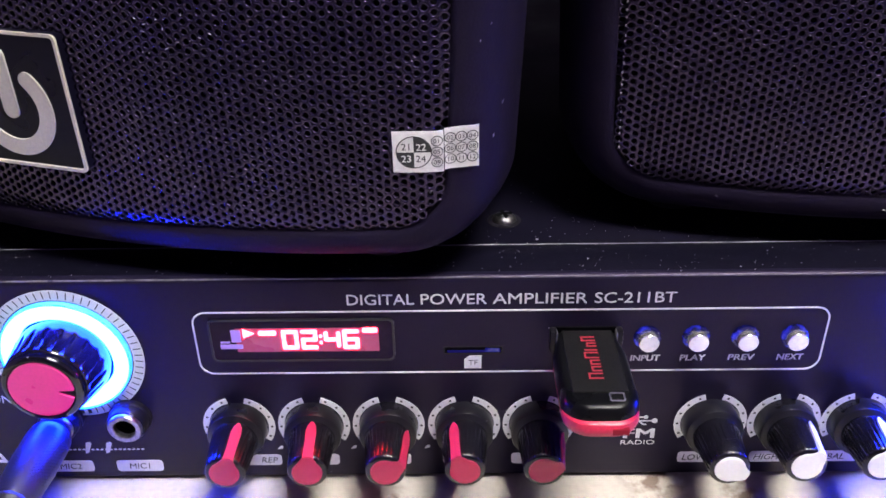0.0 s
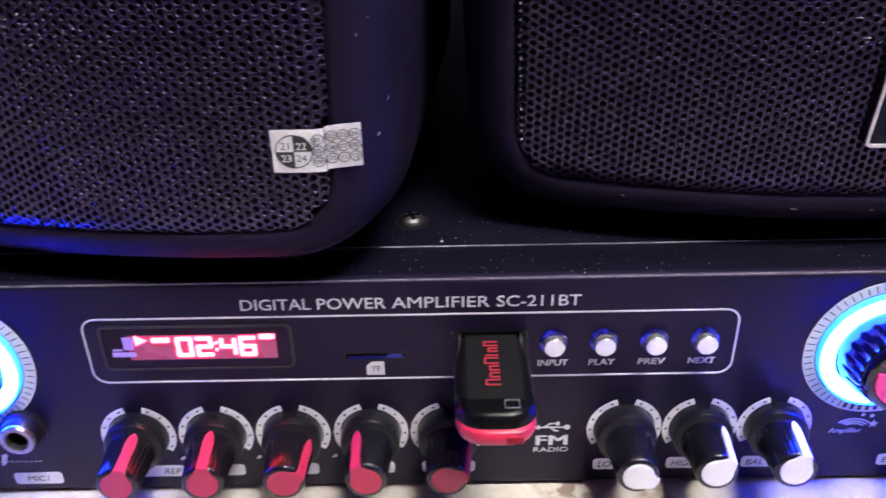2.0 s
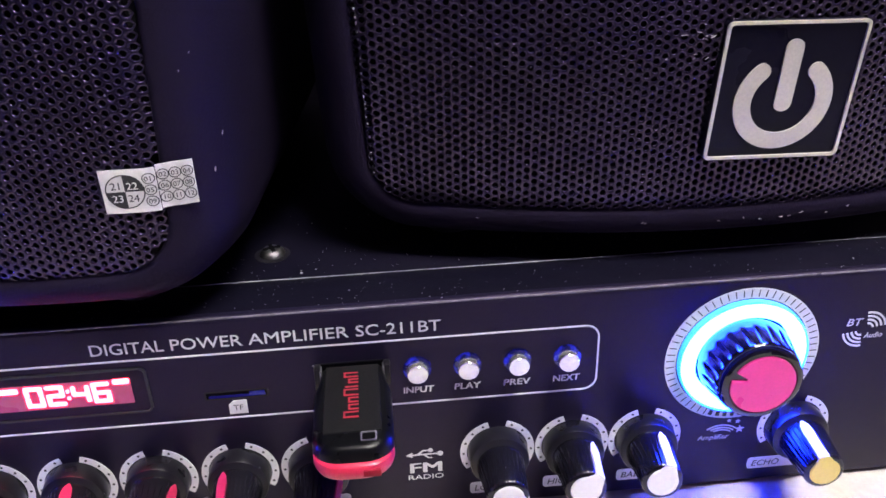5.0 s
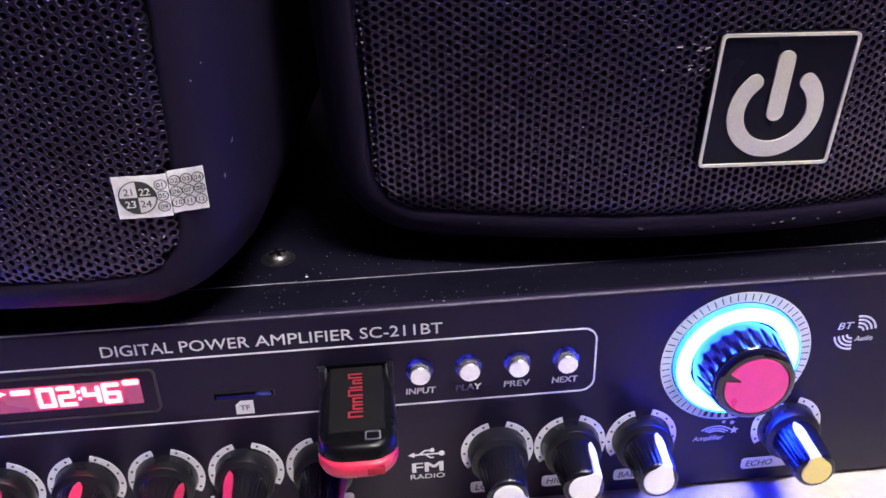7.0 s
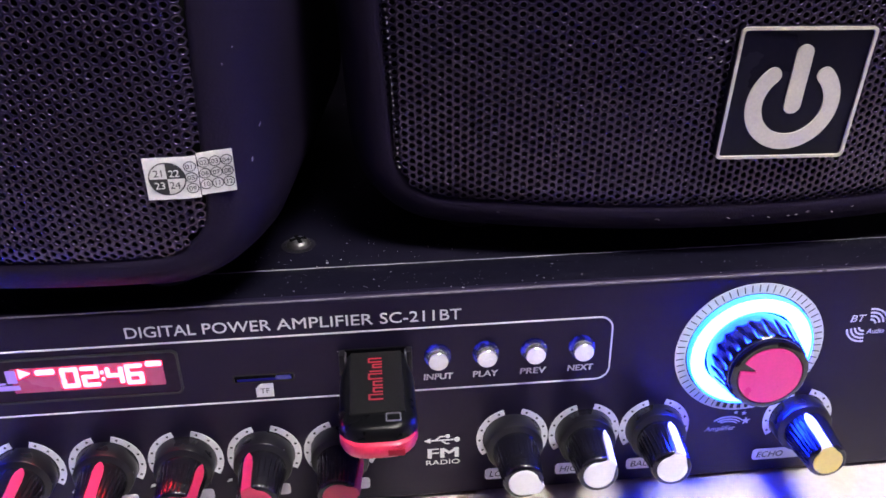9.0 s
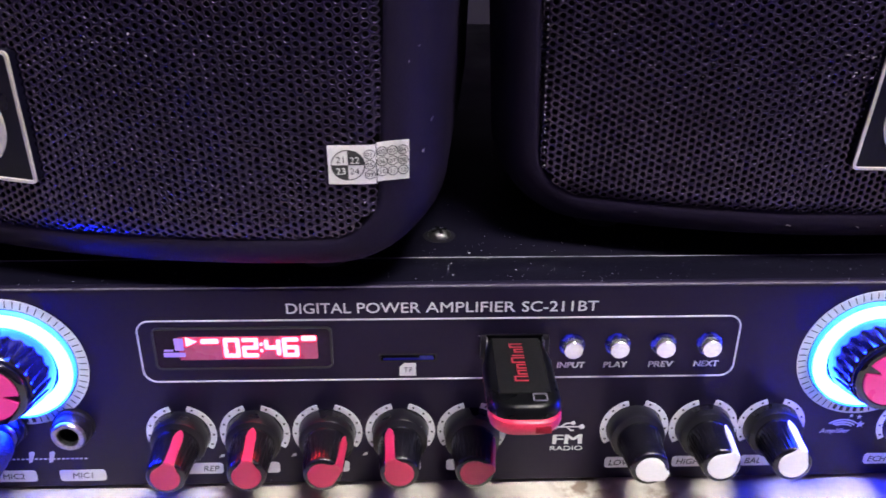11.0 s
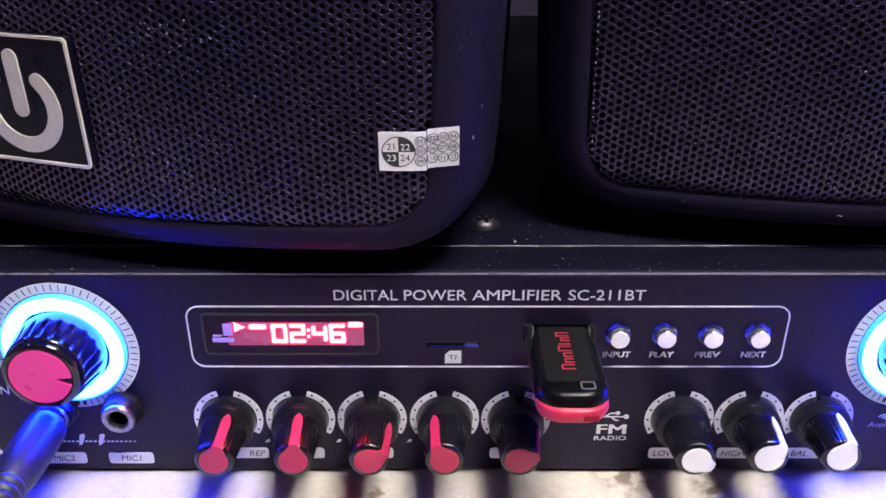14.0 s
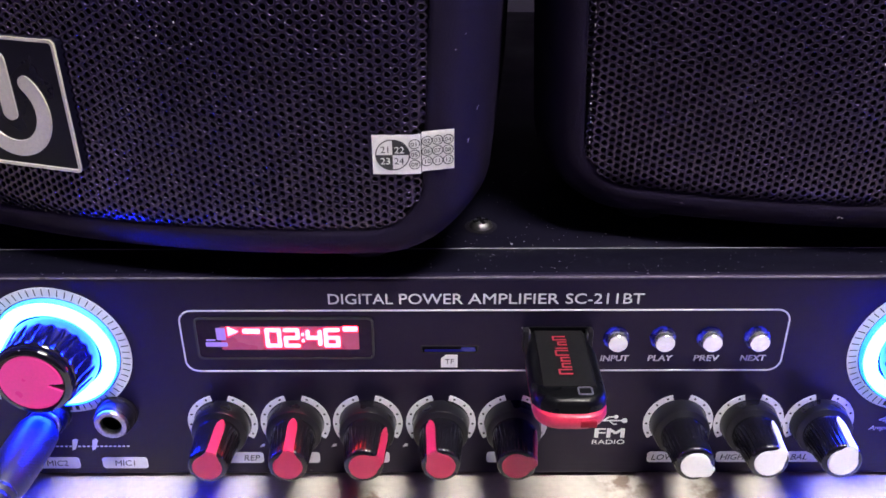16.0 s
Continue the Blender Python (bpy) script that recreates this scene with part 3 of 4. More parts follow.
def build_print():
    for text, x0, x1, note in (("DIGITAL", -39.4, -23.2, "title"), ("POWER", -21.6, -5.7, "title"), ("AMPLIFIER", -4.3, 18.4, "title"), ("SC-211BT", 20.1, 39.6, "model number")):
        print_line("panel_title", writing(text, x0, 63.0, 2.95, x1 - x0, "LEFT", bold=0.03), "white printed " + note)
    print_line("outline_box", band(rounded(-77.8, 77.4, 40.9, 59.8, 3.6), rounded(-77.4, 77.0, 41.3, 59.4, 3.2), -0.14, 0.1), "thin white printed outline")
    for text, x, w in (("INPUT", 33.8, 7.3), ("PLAY", 45.6, 6.3), ("PREV", 57.6, 6.5), ("NEXT", 69.7, 6.5)):
        print_line("button_word", writing(text, x, 45.0, 1.75, w, slant=0.08, bold=0.12))
    # scales round the knobs, in two arcs with dots
    for _, x, _t, _l in KNOBS:
        for a0, a1 in ((-124, -15), (15, 124)):
            scale = print_line("knob_scale", band(arc(x, KNOB_Z, 9.45, a0, a1), arc(x, KNOB_Z, 7.75, a0, a1), -0.14, 0.1, closed=False), "light grey printed arc")
            for i in range(5):
                a = a0 + (a1 - a0) * (0.09 + 0.205 * i)
                dark("scale_dot", plate(arc(x + 8.6 * math.sin(radians(a)), KNOB_Z + 8.6 * math.cos(radians(a)), 0.34, 0, 330, 10), -0.2, -0.05), scale)
    for x in (-70.4, -50.7, -31.1):
        print_line("small_mark", plate([(x + 9.2, 15.6), (x + 10.6, 15.9), (x + 10.7, 16.7), (x + 9.9, 16.6)], -0.14, 0.1))
    # pale name plates under the knobs and sockets
    plates = [(-80.4, -60.5, "REP", "RIGHT"), (-56.6, -44.9, "", ""), (-36.8, -25.6, "", ""), (-17.0, -5.8, "", ""), (1.3, 15.1, "", ""),
              (45.8, 60.0, "LOW", "LEFT"), (64.9, 79.1, "HIGH", "LEFT"), (84.4, 97.4, "BAL", "LEFT"), (119.7, 140.7, "ECHO", "LEFT")]
    for x0, x1, text, side in plates:
        pill = print_line("name_plate", plate(rounded(x0, x1, 10.0, 13.7, 1.0), -0.14, 0.1), "light grey printed plate")
        if text:
            dark("word", writing(text, x0 + 1.2 if side == "LEFT" else x1 - 1.0, 11.85, 1.9, None, side, -0.2, 0.2), pill)
    for x, text in ((-99.3, "MIC1"), (-118.2, "MIC2")):
        pill = print_line("name_plate", plate(rounded(x - 6.3, x + 6.3, 8.1, 12.0, 1.0), -0.14, 0.1), "light grey printed plate")
        dark("word", writing(text, x, 10.05, 1.9, None, "CENTER", -0.2, 0.1), pill)
    # dotted line with two plug signs between the sockets
    for i in range(18):
        x = -118.6 + i * 1.22
        print_line("dash", plate(rounded(x, x + 0.75, 15.75, 16.15, 0.1, 2), -0.14, 0.1))
    for x in (-112.2, -106.7):
        print_line("plug_sign", plate([(x - 0.9, 14.6), (x + 0.1, 15.0), (x + 1.3, 18.0), (x + 0.9, 18.6), (x - 0.2, 18.2)], -0.15, 0.1), "small white plug sign")
    print_line("panel_word", writing("ON", -128.3, 33.4, 2.5, None, "RIGHT", slant=0.1))
    for o in ([(-141.5, 11.5), (-134.8, 11.5), (-138.1, 18.8)],):
        c = [(-138.1 + (x + 138.1) * 0.6, 13.9 + (z - 13.9) * 0.6) for x, z in o]
        print_line("warning_triangle", band(o, c, -0.14, 0.1), "white printed warning triangle")
    print_line("arrow_mark", plate([(-131.8, 15.6), (-129.6, 17.2), (-130.2, 15.6), (-129.6, 14.0)], -0.14, 0.1))
    # radio sign and trident
    print_line("panel_word", writing("FM", 34.5, 20.3, 3.2, 7.8, bold=0.4), "white printed word")
    print_line("panel_word", writing("RADIO", 34.6, 17.2, 1.5, 8.9))
    bm = boxed(30.6, 37.6, -0.14, 0.1, 23.85, 24.2)
    plate([(29.4, 24.02), (31.0, 24.8), (31.0, 23.25)], -0.15, 0.1, bm)
    for pts in ([(32.0, 24.1), (33.6, 25.4), (35.2, 25.4), (35.2, 25.1), (33.8, 25.1), (32.5, 24.0)],
                [(33.6, 24.0), (35.0, 22.7), (36.0, 22.7), (36.0, 22.95), (35.2, 22.95), (34.1, 24.0)], arc(38.0, 24.02, 0.75, 0, 330, 12), arc(35.6, 25.25, 0.6, 0, 330, 10)):
        plate(pts, -0.16, 0.1, bm)
    bmesh.ops.translate(bm, verts=bm.verts, vec=(0.4, 0, 0.5))
    print_line("trident_sign", bm, "white printed trident sign")
    # swoosh with stars
    print_line("panel_word", writing("Amplifier", 109.2, 22.0, 1.5, 8.4, slant=0.25))
    for i, (r0, r1) in enumerate(((6.6, 6.25), (5.8, 5.45), (5.05, 4.75))):
        print_line("swoosh", band(arc(111.0, 19.3, r0, -36 + 6 * i, 40 - 4 * i), arc(111.1, 19.25, r1, -36 + 6 * i, 40 - 4 * i), -0.14, 0.1, closed=False))
    for x, z, r in ((116.0, 24.0, 1.25), (115.2, 26.6, 0.75), (112.9, 27.0, 0.65)):
        o = [(x + (r if k % 2 == 0 else r * 0.42) * math.sin(radians(36 * k)), z + (r if k % 2 == 0 else r * 0.42) * math.cos(radians(36 * k))) for k in range(10)]
        print_line("star", plate(o, -0.14, 0.1))
    # wireless sign: two words between two fans of arcs
    print_line("panel_word", writing("BT", 140.7, 54.6, 2.0, 4.0, slant=0.2))
    print_line("panel_word", writing("Audio", 146.1, 50.5, 1.5, 4.7, slant=0.2))
    for k in range(4):
        r = 1.1 + 1.05 * k
        print_line("signal_arc", band(arc(144.2, 52.6, r + 0.5, -8, 82, 12), arc(144.2, 52.6, r, -8, 82, 12), -0.14, 0.1, closed=False))
        print_line("signal_arc", band(arc(142.8, 52.0, r + 0.5, 172, 262, 12), arc(142.8, 52.0, r, 172, 262, 12), -0.14, 0.1, closed=False))


def build_display():
    d = part("display", band(rounded(-74.0, -28.3, 45.1, 57.7, 1.6), rounded(-73.5, -28.8, 45.55, 57.25, 1.2), -0.6, 0.2), M_RUBBER, amp, "dark display window with glowing red digits")
    part("window", plate(rounded(-73.6, -28.7, 45.45, 57.35, 1.2), -0.25, 0.2), M_LCD, d, "glossy dark window")
    part("lcd_face", plate(rounded(-67.5, -32.2, 48.0, 55.0, 0.3), -0.3, -0.2), M_LCDFACE, d, "dim purple display face")

    def stroke(pts, front=-0.5):
        return part("segment", plate(pts, front, -0.25), M_LED, d, "glowing red segment", smooth=False)

    shapes = {"0": "abcdef", "2": "abged", "4": "fgbc", "6": "afgedc"}
    w, h, q = 3.1, 4.7, 0.55
    for ch, x in zip("0246", (-55.6, -50.9, -45.2, -40.6)):
        z = 49.3
        bars = {"a": (x - q, x + w + q, z + h - q, z + h + q), "g": (x - q, x + w + q, z + h / 2 - q, z + h / 2 + q), "d": (x - q, x + w + q, z - q, z + q),
                "f": (x - q, x + q, z + h / 2, z + h), "b": (x + w - q, x + w + q, z + h / 2, z + h),
                "e": (x - q, x + q, z, z + h / 2), "c": (x + w - q, x + w + q, z, z + h / 2)}
        for s in shapes[ch]:
            stroke(rounded(*bars[s], 0.45, 3), -0.5 if s in "agd" else -0.53)
    for z in (50.3, 52.2):
        stroke(rounded(-46.9, -46.1, z, z + 0.9, 0.2, 2))
    stroke([(-65.6, 52.2), (-65.6, 55.0), (-62.8, 53.6)])
    stroke(rounded(-61.8, -57.3, 53.0, 54.4, 0.4, 2))
    stroke(rounded(-36.2, -32.4, 53.6, 55.0, 0.4, 2))
    for x0, x1, z0, z1 in ((-71.6, -66.0, 49.0, 50.3), (-71.4, -69.0, 50.7, 51.2), (-68.6, -66.2, 51.0, 54.6)):
        part("lcd_mark", plate(rounded(x0, x1, z0, z1, 0.2, 2), -0.42, -0.22), M_LCDGLYPH, d, "faint violet display mark", smooth=False)


def build_slots():
    s = part("card_slot", band(rounded(-16.4, -1.5, 46.6, 49.0, 0.4), rounded(-16.0, -1.9, 46.95, 48.65, 0.3), -0.1, 0.2), M_COLLAR, amp, "narrow memory card slot with blue light inside")
    part("slot_hole", plate(rounded(-16.0, -1.9, 46.9, 48.7, 0.2), -0.06, 0.2), M_HOLE, s)
    part("slot_light", plate(rounded(-15.4, -2.2, 47.1, 47.8, 0.2), -0.09, 0.1), M_BLUESLOT, s, "dim blue light")
    part("slot_light", plate(rounded(-6.0, -2.4, 47.2, 48.4, 0.2), -0.1, 0.1), M_BLUEDIM, s, "blue light")
    sign = print_line("card_sign", plate([(-11.2, 42.2), (-6.9, 42.2), (-6.9, 46.1), (-9.9, 46.1), (-11.2, 44.9)], -0.14, 0.1), "white printed card sign")
    dark("word", writing("TF", -9.0, 44.1, 1.5, 2.3, y=-0.2), sign)
    u = part("usb_port", band(rounded(10.6, 26.5, 46.2, 54.7, 0.5), rounded(11.0, 26.1, 46.6, 54.3, 0.4), -0.12, 0.2), M_COLLAR, amp, "black port cut-out with steel tongues")
    part("port_hole", plate(rounded(11.0, 26.1, 46.6, 54.3, 0.3), -0.05, 0.2), M_HOLE, u)
    for x, side in ((10.5, 1), (26.6, -1)):
        part("bracket", boxed(x - 0.75, x + 0.75, -2.4, 0.1, 48.6, 54.6, bevel=0.3), M_COLLAR, u, "black port bracket")
        part("tongue", boxed(x + 0.8 * side - 0.22, x + 0.8 * side + 0.22, -2.6, -0.5, 50.4, 54.2, bevel=0.12), M_STEEL, u, "bright steel tongue")


def build_buttons():
    for x in (33.7, 45.7, 57.7, 69.7):
        b = part("push_button", lathe([(0, -0.2), (2.55, -0.2), (2.55, -2.8), (2.5, -3.0), (2.35, -3.14), (1.4, -3.17), (0, -3.18)], 36, x, 51.3), M_SILVERPAINT, amp, "round satin chrome push button")
        part("button_collar", lathe([(2.65, 0.1), (3.35, 0.1), (3.3, -0.7), (3.05, -0.95), (2.65, -0.9), (2.65, 0.1)], 36, x, 51.3), M_BLUECOLLAR, b, "blue-lit collar")
        part("button_well", lathe([(0, -0.1), (2.75, -0.1), (2.75, -0.2), (0, -0.2)], 24, x, 51.3), M_HOLE, b)


def build_sockets():
    for x in (-98.4, -116.3):
        j = part("microphone_socket", lathe([(2.8, -5.3), (3.1, -5.6), (4.1, -5.5), (4.4, -5.1), (4.4, -3.8), (2.7, -3.8), (2.8, -5.3)], 40, x, 27.5), M_STEEL, amp, "round steel-rimmed microphone socket")
        part("socket_barrel", lathe([(2.75, -4.6), (4.7, -4.4), (5.0, -3.9), (5.1, -1.6), (5.5, -1.2), (5.5, 0.1), (2.75, 0.1), (2.75, -4.6)], 40, x, 27.5), M_COLLAR, j, "matt black barrel")
        part("socket_hole", lathe([(0, -1.8), (2.8, -1.8), (2.8, -1.2), (0, -1.2)], 24, x, 27.5), M_HOLE, j)


def glimmer(m, scale, low, high):
    """Lets the light of a lit clear plastic break up into bright and dark patches."""
    n, l = m.node_tree.nodes, m.node_tree.links
    b = n["Principled BSDF"]
    co, spot, cut = n.new("ShaderNodeTexCoord"), n.new("ShaderNodeTexNoise"), n.new("ShaderNodeMapRange")
    spot.inputs["Scale"].default_value = scale
    l.new(co.outputs["Object"], spot.inputs["Vector"])
    cut.inputs["From Min"].default_value, cut.inputs["From Max"].default_value = 0.5, 0.68
    cut.inputs["To Min"].default_value, cut.inputs["To Max"].default_value = low, high
    l.new(spot.outputs["Fac"], cut.inputs["Value"])
    l.new(cut.outputs[0], b.inputs["Emission Strength"])
    return m


M_BLUECOLLAR = glimmer(mat("blue_lit_clear_collar", (0.004, 0.004, 0.03), 0.1, glow=(0.03, 0.04, 1.0), power=0.1, spec=0.6), 520.0, 0.04, 0.55)
M_BLUESLOT = mat("dim_blue_slot_light", (0.004, 0.004, 0.04), 0.5, glow=(0.03, 0.02, 1.0), power=0.08, spec=0.08)
build_print()
build_display()
build_slots()
build_buttons()
build_sockets()


# ---- screw, bare edge of the cover ----
def build_top_details():
    bm = lathe([(0, -2.0), (0.9, -2.0), (2.2, -1.7), (3.0, -1.0), (3.3, -0.2), (3.3, 0.1), (0, 0.1)], 36)
    screw = part("screw", bm, M_SCREW, amp, "dull steel cross-head screw")
    for w, l in ((0.5, 2.1), (2.1, 0.5)):
        part("screw_slot", boxed(-w, w, -2.05, -1.2, -l, l), M_HOLE, screw, smooth=False)
    screw.matrix_basis = pose(-0.0002, 0.0282, 0.0692, -90, 0, 20)
    part("screw_seat", lathe([(3.2, 0.0), (4.3, 0.05), (4.5, -0.12), (3.3, -0.3), (3.2, 0.0)], 36), M_COLLAR, amp).matrix_basis = pose(-0.0002, 0.0282, 0.0692, -90)
    part("cover_edge", boxed(PX0 + 1, PX1 - 1, 15.06, 15.3, 68.4, 69.3), M_BARE, amp, "bare bright metal edge of the cover", smooth=False)


build_top_details()


# ---- memory stick in the port ----
def build_stick():
    s = thing("memory_stick", (18.6, 0, 50), "black and red memory stick plugged into the port", "memory stick")

    def outline(grow, end, r):
        w = 8.6 + grow
        pts = [(18.6 - w + 1.3, -0.4), (18.6 - w + 0.9, -4.0), (18.6 - w, -8.5)]
        pts += [(18.6 - w + r - r * math.cos(radians(a)), -(end - r) - r * math.sin(radians(a))) for a in range(0, 91, 12)]
        pts += [(18.6 + w - r + r * math.sin(radians(a)), -(end - r) - r * math.cos(radians(a))) for a in range(0, 91, 12)]
        return pts + [(18.6 + w, -8.5), (18.6 + w - 0.9, -4.0), (18.6 + w - 1.3, -0.4)]

    def shell(levels):
        bm = bmesh.new()
        rows = [[bm.verts.new((x, y, z)) for x, y in outline(g, e, r)] for g, e, r, z in levels]
        n = len(rows[0])
        for a, b in zip(rows, rows[1:]):
            for i in range(n):
                bm.faces.new((a[i], a[(i + 1) % n], b[(i + 1) % n], b[i]))
        bm.faces.new(rows[0])
        bm.faces.new(list(reversed(rows[-1])))
        return bm

    part("red_shell", shell([(-1.2, 29.6, 5.5, 46.3), (-0.3, 30.7, 6.0, 46.9), (0.05, 31.2, 6.2, 48.2), (0.0, 31.1, 6.2, 49.0), (-0.1, 30.7, 6.0, 49.9), (-0.6, 30.0, 5.8, 50.3)]), M_STICKRED, s, "red lower shell")
    part("black_shell", shell([(0.1, 29.7, 6.0, 49.3), (0.1, 29.6, 6.0, 50.6), (-0.1, 29.3, 5.9, 51.8), (-0.5, 28.9, 5.6, 52.7), (-1.1, 28.3, 5.2, 53.25), (-1.9, 27.5, 4.8, 53.5)]), M_STICKBLACK, s, "glossy black upper shell")
    bm = box(bmesh.new(), 12.4, 24.8, -24.0, -0.6, 53.2, 53.95, bevel=0.3)
    inset = part("inset_panel", bm, M_MATT, s, "matt charcoal inset panel")
    # the maker's mark as plain red blocks of its size, running along the stick
    y = -19.6
    for k, (w, l) in enumerate(((2.9, 1.7), (2.0, 1.5), (2.0, 1.5), (2.9, 1.9), (2.6, 0.8), (2.0, 1.3), (2.9, 1.5))):
        bm = boxed(20.0 - w * 1.15, 20.0, y, y + 0.5, 53.9, 54.02)
        if l > 1:
            box(bm, 20.0 - w * 1.15, 20.0, y + l * 1.3 - 0.5, y + l * 1.3 - 0.05, 53.9, 54.02)
            box(bm, 20.0 - w * 1.15, 19.6 - w * 1.15 + 0.85, y + 0.5, y + l * 1.3 - 0.5, 53.9, 54.015)
        part("mark", bm, M_MARK, inset, smooth=False)
        y += l * 1.3 + 0.5
    bm = bmesh.new()
    band(rounded(20.9, 24.3, 0, 2.9, 0.5, 3), rounded(21.2, 24.0, 0.3, 2.6, 0.3, 3), 0, 0.25, True, bm)
    for v in bm.verts:
        v.co = (v.co.x - 0.6, -26.9 + v.co.z, 53.5 + 1.0 * (0.25 - v.co.y))
    part("badge_square", bm, M_PALEGREY, s, "fine outlined square", smooth=False)
    part("lanyard_slot", boxed(20.4, 24.2, -31.26, -30.2, 47.5, 49.3, bevel=0.3), M_DARKRED, s, "dark lanyard slot")


M_STICKBLACK = mat("worn_black_plastic", (0.003, 0.003, 0.004), 0.3, grain=1200, specks=0.03, spec=0.16, smudge=0.06)
M_MARK = mat("dull_red_print", (0.3, 0.012, 0.03), 0.5)
M_STICKRED = mat("red_stick_plastic", (0.5, 0.018, 0.06), 0.32, grain=1200, smudge=0.06)
M_DARKRED = mat("dark_red_plastic", (0.26, 0.008, 0.024), 0.7, spec=0.2)
M_MATT = mat("matt_charcoal_plastic", (0.0068, 0.0066, 0.0076), 0.7, grain=1500, bump=0.2, specks=0.01, spec=0.08)
build_stick()


# ---- microphone plug and its cable ----
def build_plug():
    p = thing("microphone_plug", (-116.3, -20, 27.6), "black rubber microphone plug with its cable, pushed into the socket", "plug")

    def rings(a, r, y):
        return r + (0.25 * math.cos(y * 2.6) if y < -30 else 0)

    body = [(0, -7.15), (4.6, -7.15), (5.3, -8.2), (5.5, -10), (5.6, -18), (5.2, -27), (4.6, -29.2)]
    body += [(4.5 - 0.095 * (k * 0.4), -29.6 - k * 0.4) for k in range(46)] + [(0, -48.2)]
    part("plug_body", lathe(body, 48, -116.3, 27.6, ripple=rings), M_RUBBER, p)
    # knurled grip patch
    bm = bmesh.new()
    for i in range(9):
        for j in range(14):
            a = radians(38 + i * 6)
            y = -12 - j * 1.0 - (i % 2) * 0.5
            r = 5.58 - max(0, -y - 18) * 0.045
            c = Vector((-116.3 + r * math.sin(a), y, 27.6 + r * math.cos(a)))
            o = bmesh.ops.create_cube(bm, size=0.34)
            bmesh.ops.rotate(bm, verts=o["verts"], matrix=Matrix.Rotation(a, 3, "Y"))
            bmesh.ops.translate(bm, verts=o["verts"], vec=c)
    part("grip", bm, M_RUBBER, p, "finely knurled grip", smooth=False)
    part("sleeve", lathe([(0, -5.6), (2.95, -5.6), (2.95, -7.3), (0, -7.3)], 24, -116.3, 27.6), M_STEEL, p, "steel plug sleeve")
    way = [(-116.3, -47, 27.6), (-116.6, -56, 27.4), (-118, -70, 21.5), (-122, -86, 14), (-130, -100, 9), (-146, -112, 7.25), (-175, -112, 7.2), (-230, -80, 7.2), (-300, -20, 7.2), (-420, 30, 7.2)]
    cu = bpy.data.curves.new("cable", "CURVE")
    cu.dimensions, cu.bevel_depth, cu.bevel_resolution, cu.resolution_u = "3D", 0.0026, 3, 8
    sp = cu.splines.new("NURBS")
    sp.points.add(len(way) - 1)
    for pt, c in zip(sp.points, way):
        pt.co = (c[0] * 0.001, c[1] * 0.001, c[2] * 0.001, 1)
    sp.use_endpoint_u, sp.order_u = True, 4
    tmp = bpy.data.objects.new("cable", cu)
    scene.collection.objects.link(tmp)
    dg = bpy.context.evaluated_depsgraph_get()
    dg.update()
    me = bpy.data.meshes.new_from_object(tmp.evaluated_get(dg))
    bm = bmesh.new()
    bm.from_mesh(me)
    bpy.data.objects.remove(tmp)
    bmesh.ops.scale(bm, vec=(1000, 1000, 1000), verts=bm.verts)
    part("cable", bm, M_RUBBER, p, "black rubber cable")


build_plug()


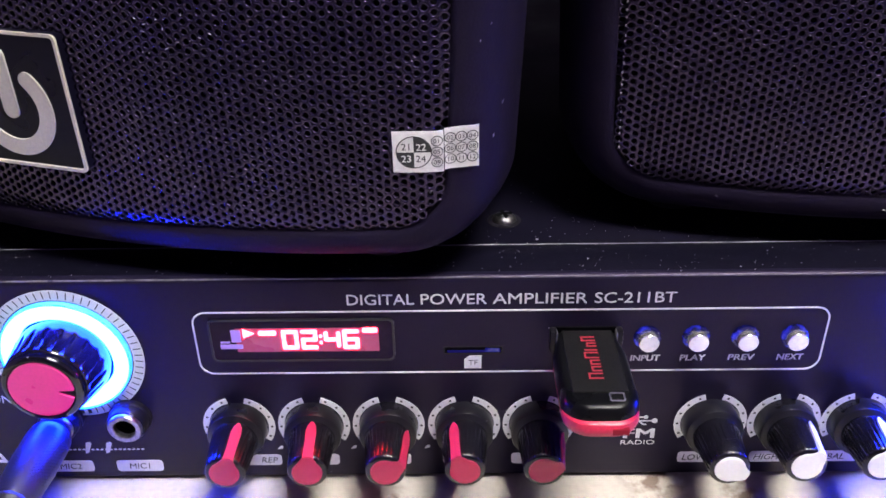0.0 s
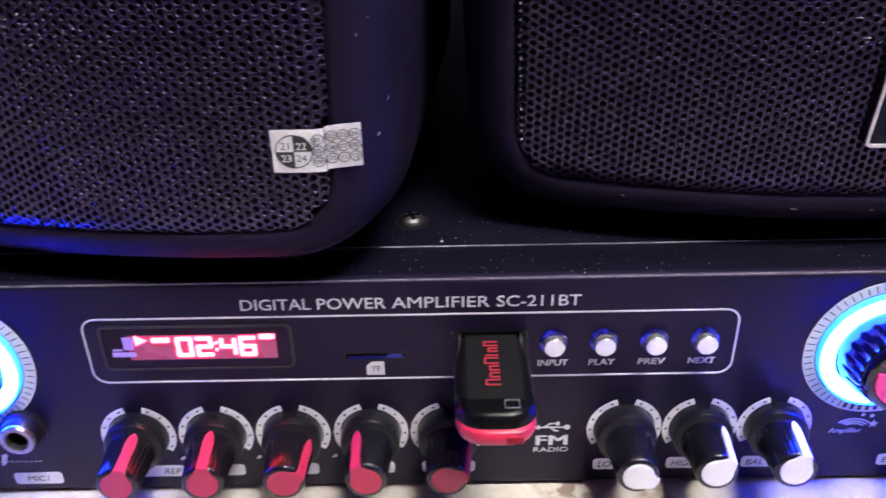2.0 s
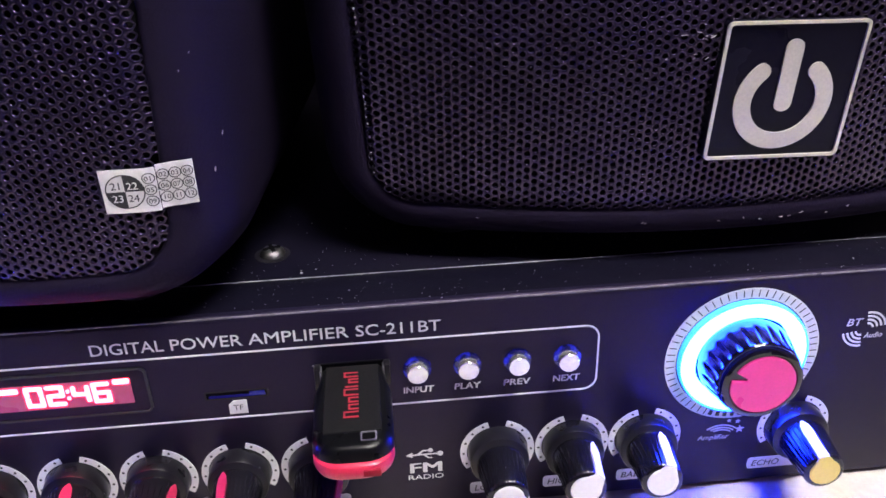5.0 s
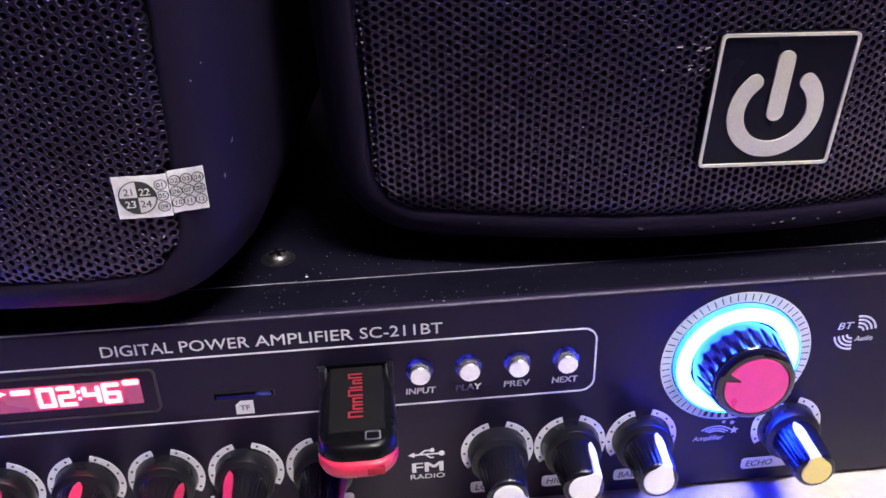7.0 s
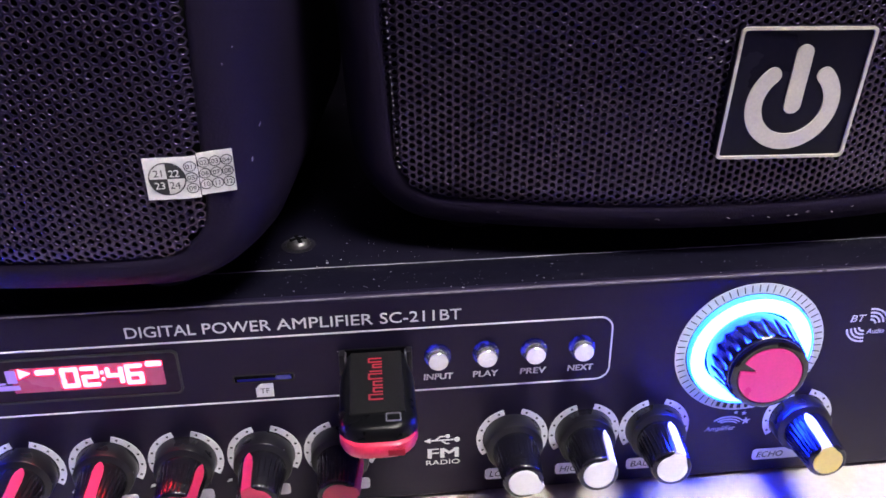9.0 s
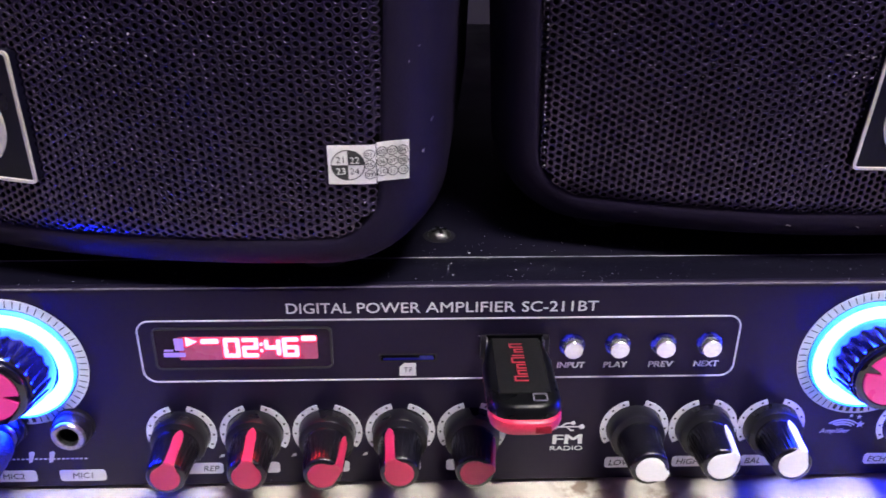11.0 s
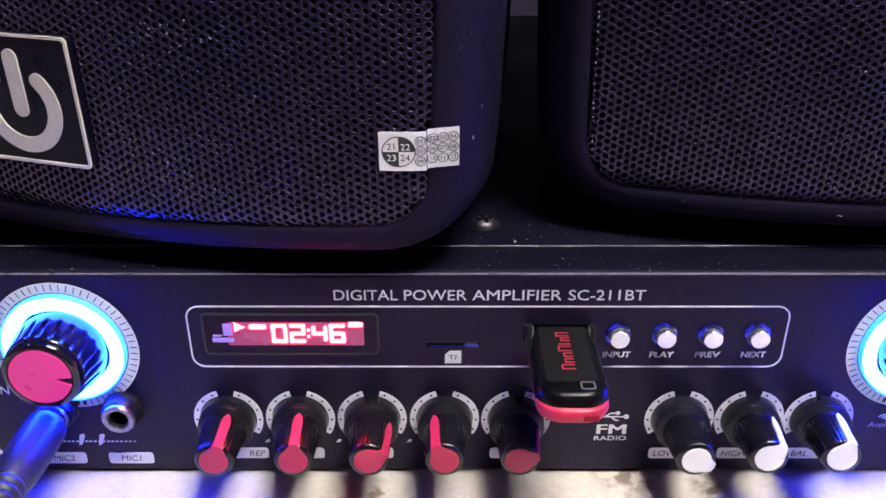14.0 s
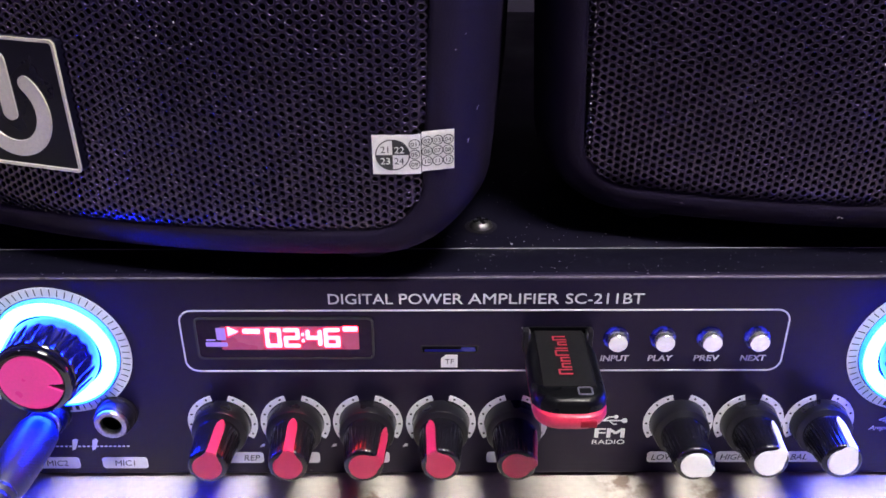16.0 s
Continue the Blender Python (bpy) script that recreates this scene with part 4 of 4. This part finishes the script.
# ---- warranty sticker across the grille's edge ----
def build_sticker():
    st = thing("paper_sticker", left_put(91, 10, 35), "white paper date sticker, creased across the speaker grille's edge", "sticker")

    def lay(u, off, v):
        """On the grille, over its edge and on the frame."""
        if u > 91.5:
            v += 0.45 + 0.09 * (u - 91.5)
        step = min(max((u - 89.5) / 3.5, 0), 1)
        return left_put(u, BOW * u * u - 0.45 + 0.75 * step + off + 0.06 * math.sin(u * 1.7 + v * 0.4), v)

    def wrap(bm):
        for v in bm.verts:
            v.co = lay(v.co.x, v.co.y, v.co.z)
        return bm

    sheets = []
    for u0, u1 in ((81.3, 91.4), (91.6, 98.3)):
        bm = bmesh.new()
        n, m = 12, 5
        grid = [[[bm.verts.new((u0 + (u1 - u0) * i / n, y, 30.5 + 9.3 * j / m)) for j in range(m + 1)] for i in range(n + 1)] for y in (0.0, 0.12)]
        for i in range(n):
            for j in range(m):
                bm.faces.new((grid[0][i][j], grid[0][i + 1][j], grid[0][i + 1][j + 1], grid[0][i][j + 1]))
                bm.faces.new((grid[1][i][j], grid[1][i][j + 1], grid[1][i + 1][j + 1], grid[1][i + 1][j]))
        edge = [(i, 0) for i in range(n)] + [(n, j) for j in range(m)] + [(i, m) for i in range(n, 0, -1)] + [(0, j) for j in range(m, 0, -1)]
        for (a, b), (c, d) in zip(edge, edge[1:] + edge[:1]):
            bm.faces.new((grid[0][a][b], grid[1][a][b], grid[1][c][d], grid[0][c][d]))
        sheets.append(part("sheet", wrap(bm), M_PAPER, st, "white paper sheet"))
    cu, cv, r = 85.6, 35.1, 3.65

    def ink(name, bm, sheet, material=M_INK):
        part(name, wrap(bm), material, sheet, smooth=False)

    ink("circle", band(arc(cu, cv, r, 0, 360, 40)[:-1], arc(cu, cv, r - 0.22, 0, 360, 40)[:-1], -0.1, -0.02), sheets[0])
    for a0 in (0, 180):
        ink("dark_quarter", plate([(cu, cv)] + arc(cu, cv, r - 0.1, a0, a0 + 90, 14), -0.1, -0.02), sheets[0])
    for text, x, z, material in (("21", -1.45, 1.3, M_INK), ("22", 1.5, 1.2, M_PAPER), ("23", -1.5, -1.4, M_PAPER), ("24", 1.4, -1.4, M_INK)):
        for k, ch in enumerate(text):
            ink("digit", writing(ch, cu + x + (k - 0.5) * 1.05, cv + z, 1.5, None, y=-0.16), sheets[0], material)
    for i in range(12):
        u, v = 90.2 + (i % 4) * 2.2 + (0.3 if i % 4 else 0), 37.6 - (i // 4) * 2.42
        sheet = sheets[0] if i % 4 == 0 else sheets[1]
        ink("small_circle", band(arc(u, v, 1.14, 0, 360, 20)[:-1], arc(u, v, 0.98, 0, 360, 20)[:-1], -0.1, -0.02), sheet)
        for k, ch in enumerate("%02d" % (i + 1)):
            ink("digit", writing(ch, u + (k - 0.5) * 0.72, v, 1.0, None, y=-0.12), sheet)


build_sticker()


# ---- feet of the speakers, stains and lint ----
for sp, put in ((left_speaker, left_put), (right_speaker, right_put)):
    for u in (-70, 70):
        for d in (32, 120):
            x, y, _ = put(u, d, 0)
            part("foot", lathe([(0, 0), (6.5, 0), (7, -0.5), (7.2, -5.6), (0, -5.6)], 20), M_RUBBER, sp).matrix_basis = pose(x * 0.001, y * 0.001, PZ1 * 0.001, -90)


def build_lint():
    """Loose dust on the cover's top, mostly along the front lip."""
    rng = random.Random(3)
    bm = bmesh.new()
    spots = [(7.6, 17.5, 0.34), (19.1, 7.9, 0.2), (-68, 2.6, 0.2), (40.3, 1.6, 0.2), (37.5, 2.4, 0.15), (11, 19, 0.2), (12.4, 14.2, 0.2)]
    spots += [(rng.uniform(-160, 160), rng.uniform(1.5, 30), rng.choice((0.05, 0.06, 0.08, 0.1, 0.15))) for _ in range(520)]
    spots += [(rng.uniform(-30, 170), rng.uniform(4, 75), rng.choice((0.05, 0.06, 0.08, 0.12))) for _ in range(380)]
    for x, y, r in spots:
        o = bmesh.ops.create_icosphere(bm, subdivisions=1, radius=r)
        k = rng.uniform(0.5, 1.8)
        for v in o["verts"]:
            v.co = (x + v.co.x * k + rng.uniform(-r, r) * 0.3, y + v.co.y / k, PZ1 + r * 0.3 + v.co.z * 0.6)
    tagged(part("dust_specks", bm, M_DUSTGLINT), "pale dust and lint specks on the black amplifier cover", "dust", kind="stuff")


build_lint()


# ---- scuffs, lint, scratches and painted glints on the speakers ----
def flake(sp, put, u, back, v, long, thin, turn, name="scuff"):
    """A pale sliver lying on the face, its length turned by some degrees from upright."""
    bm = bmesh.new()
    c, s = math.cos(radians(turn)), math.sin(radians(turn))
    o = [(-thin * 0.3, -long), (thin, -long * 0.2), (thin * 0.4, long), (-thin, long * 0.3)]
    rows = []
    for d in (-0.12, 0.15):
        rows.append([bm.verts.new(put(u + a * c + b * s, BOW * u * u + back + d, v - a * s + b * c)) for a, b in o])
    bm.faces.new(rows[0])
    bm.faces.new(list(reversed(rows[1])))
    for i in range(4):
        j = (i + 1) % 4
        bm.faces.new((rows[0][i], rows[1][i], rows[1][j], rows[0][j]))
    part(name, bm, M_DUSTGLINT, sp, "pale flake for scuffs and painted glints", smooth=False)


for grow, back, v, long, thin, turn in ((8.2, 5.0, 36.5, 0.6, 0.13, 8), (9.0, 7.8, 43.0, 0.9, 0.07, 20), (5.5, 1.5, 58.0, 0.2, 0.09, 0), (7.0, 2.9, 61.0, 0.25, 0.07, 40)):
    flake(left_speaker, left_put, half(v) + grow * 1.02, back, v, long, thin, turn, "scratch")
rng = random.Random(11)
for _ in range(14):
    flake(left_speaker, left_put, rng.gauss(37, 3), -0.05, rng.gauss(60, 3.5), rng.uniform(0.12, 0.4), 0.08, rng.uniform(0, 180))
flake(left_speaker, left_put, 88.6, 0.1, 25.6, 0.45, 0.15, 30)
for _ in range(16):
    flake(right_speaker, right_put, rng.gauss(-22, 3.0), -0.05, rng.gauss(54, 3.0), rng.uniform(0.15, 0.8), 0.05, rng.uniform(40, 140))
for k in range(11):
    flake(right_speaker, right_put, -54 + rng.uniform(-1.6, 1.6), -0.05, 26 + k * 3.6 + rng.uniform(-1.5, 1.5), 0.12, 0.07, rng.uniform(0, 180))
for _ in range(12):
    u = rng.uniform(-70, 40)
    flake(right_speaker, right_put, u, 0.75, GV + GBOW * (u / 80) ** 2 - rng.uniform(2.4, 3.8), rng.uniform(0.1, 0.5), 0.08, rng.uniform(60, 120))
# pale flakes painting the dotted glints along the rolled edge of the grille
for k in range(34):
    v = 24 + k * 1.75 + rng.uniform(-0.5, 0.5)
    flake(right_speaker, right_put, -half(v) + 1.3 + rng.uniform(-0.15, 0.15), 0.45, v, rng.uniform(0.12, 0.42), rng.uniform(0.1, 0.2), rng.uniform(-20, 20), "edge_glint")
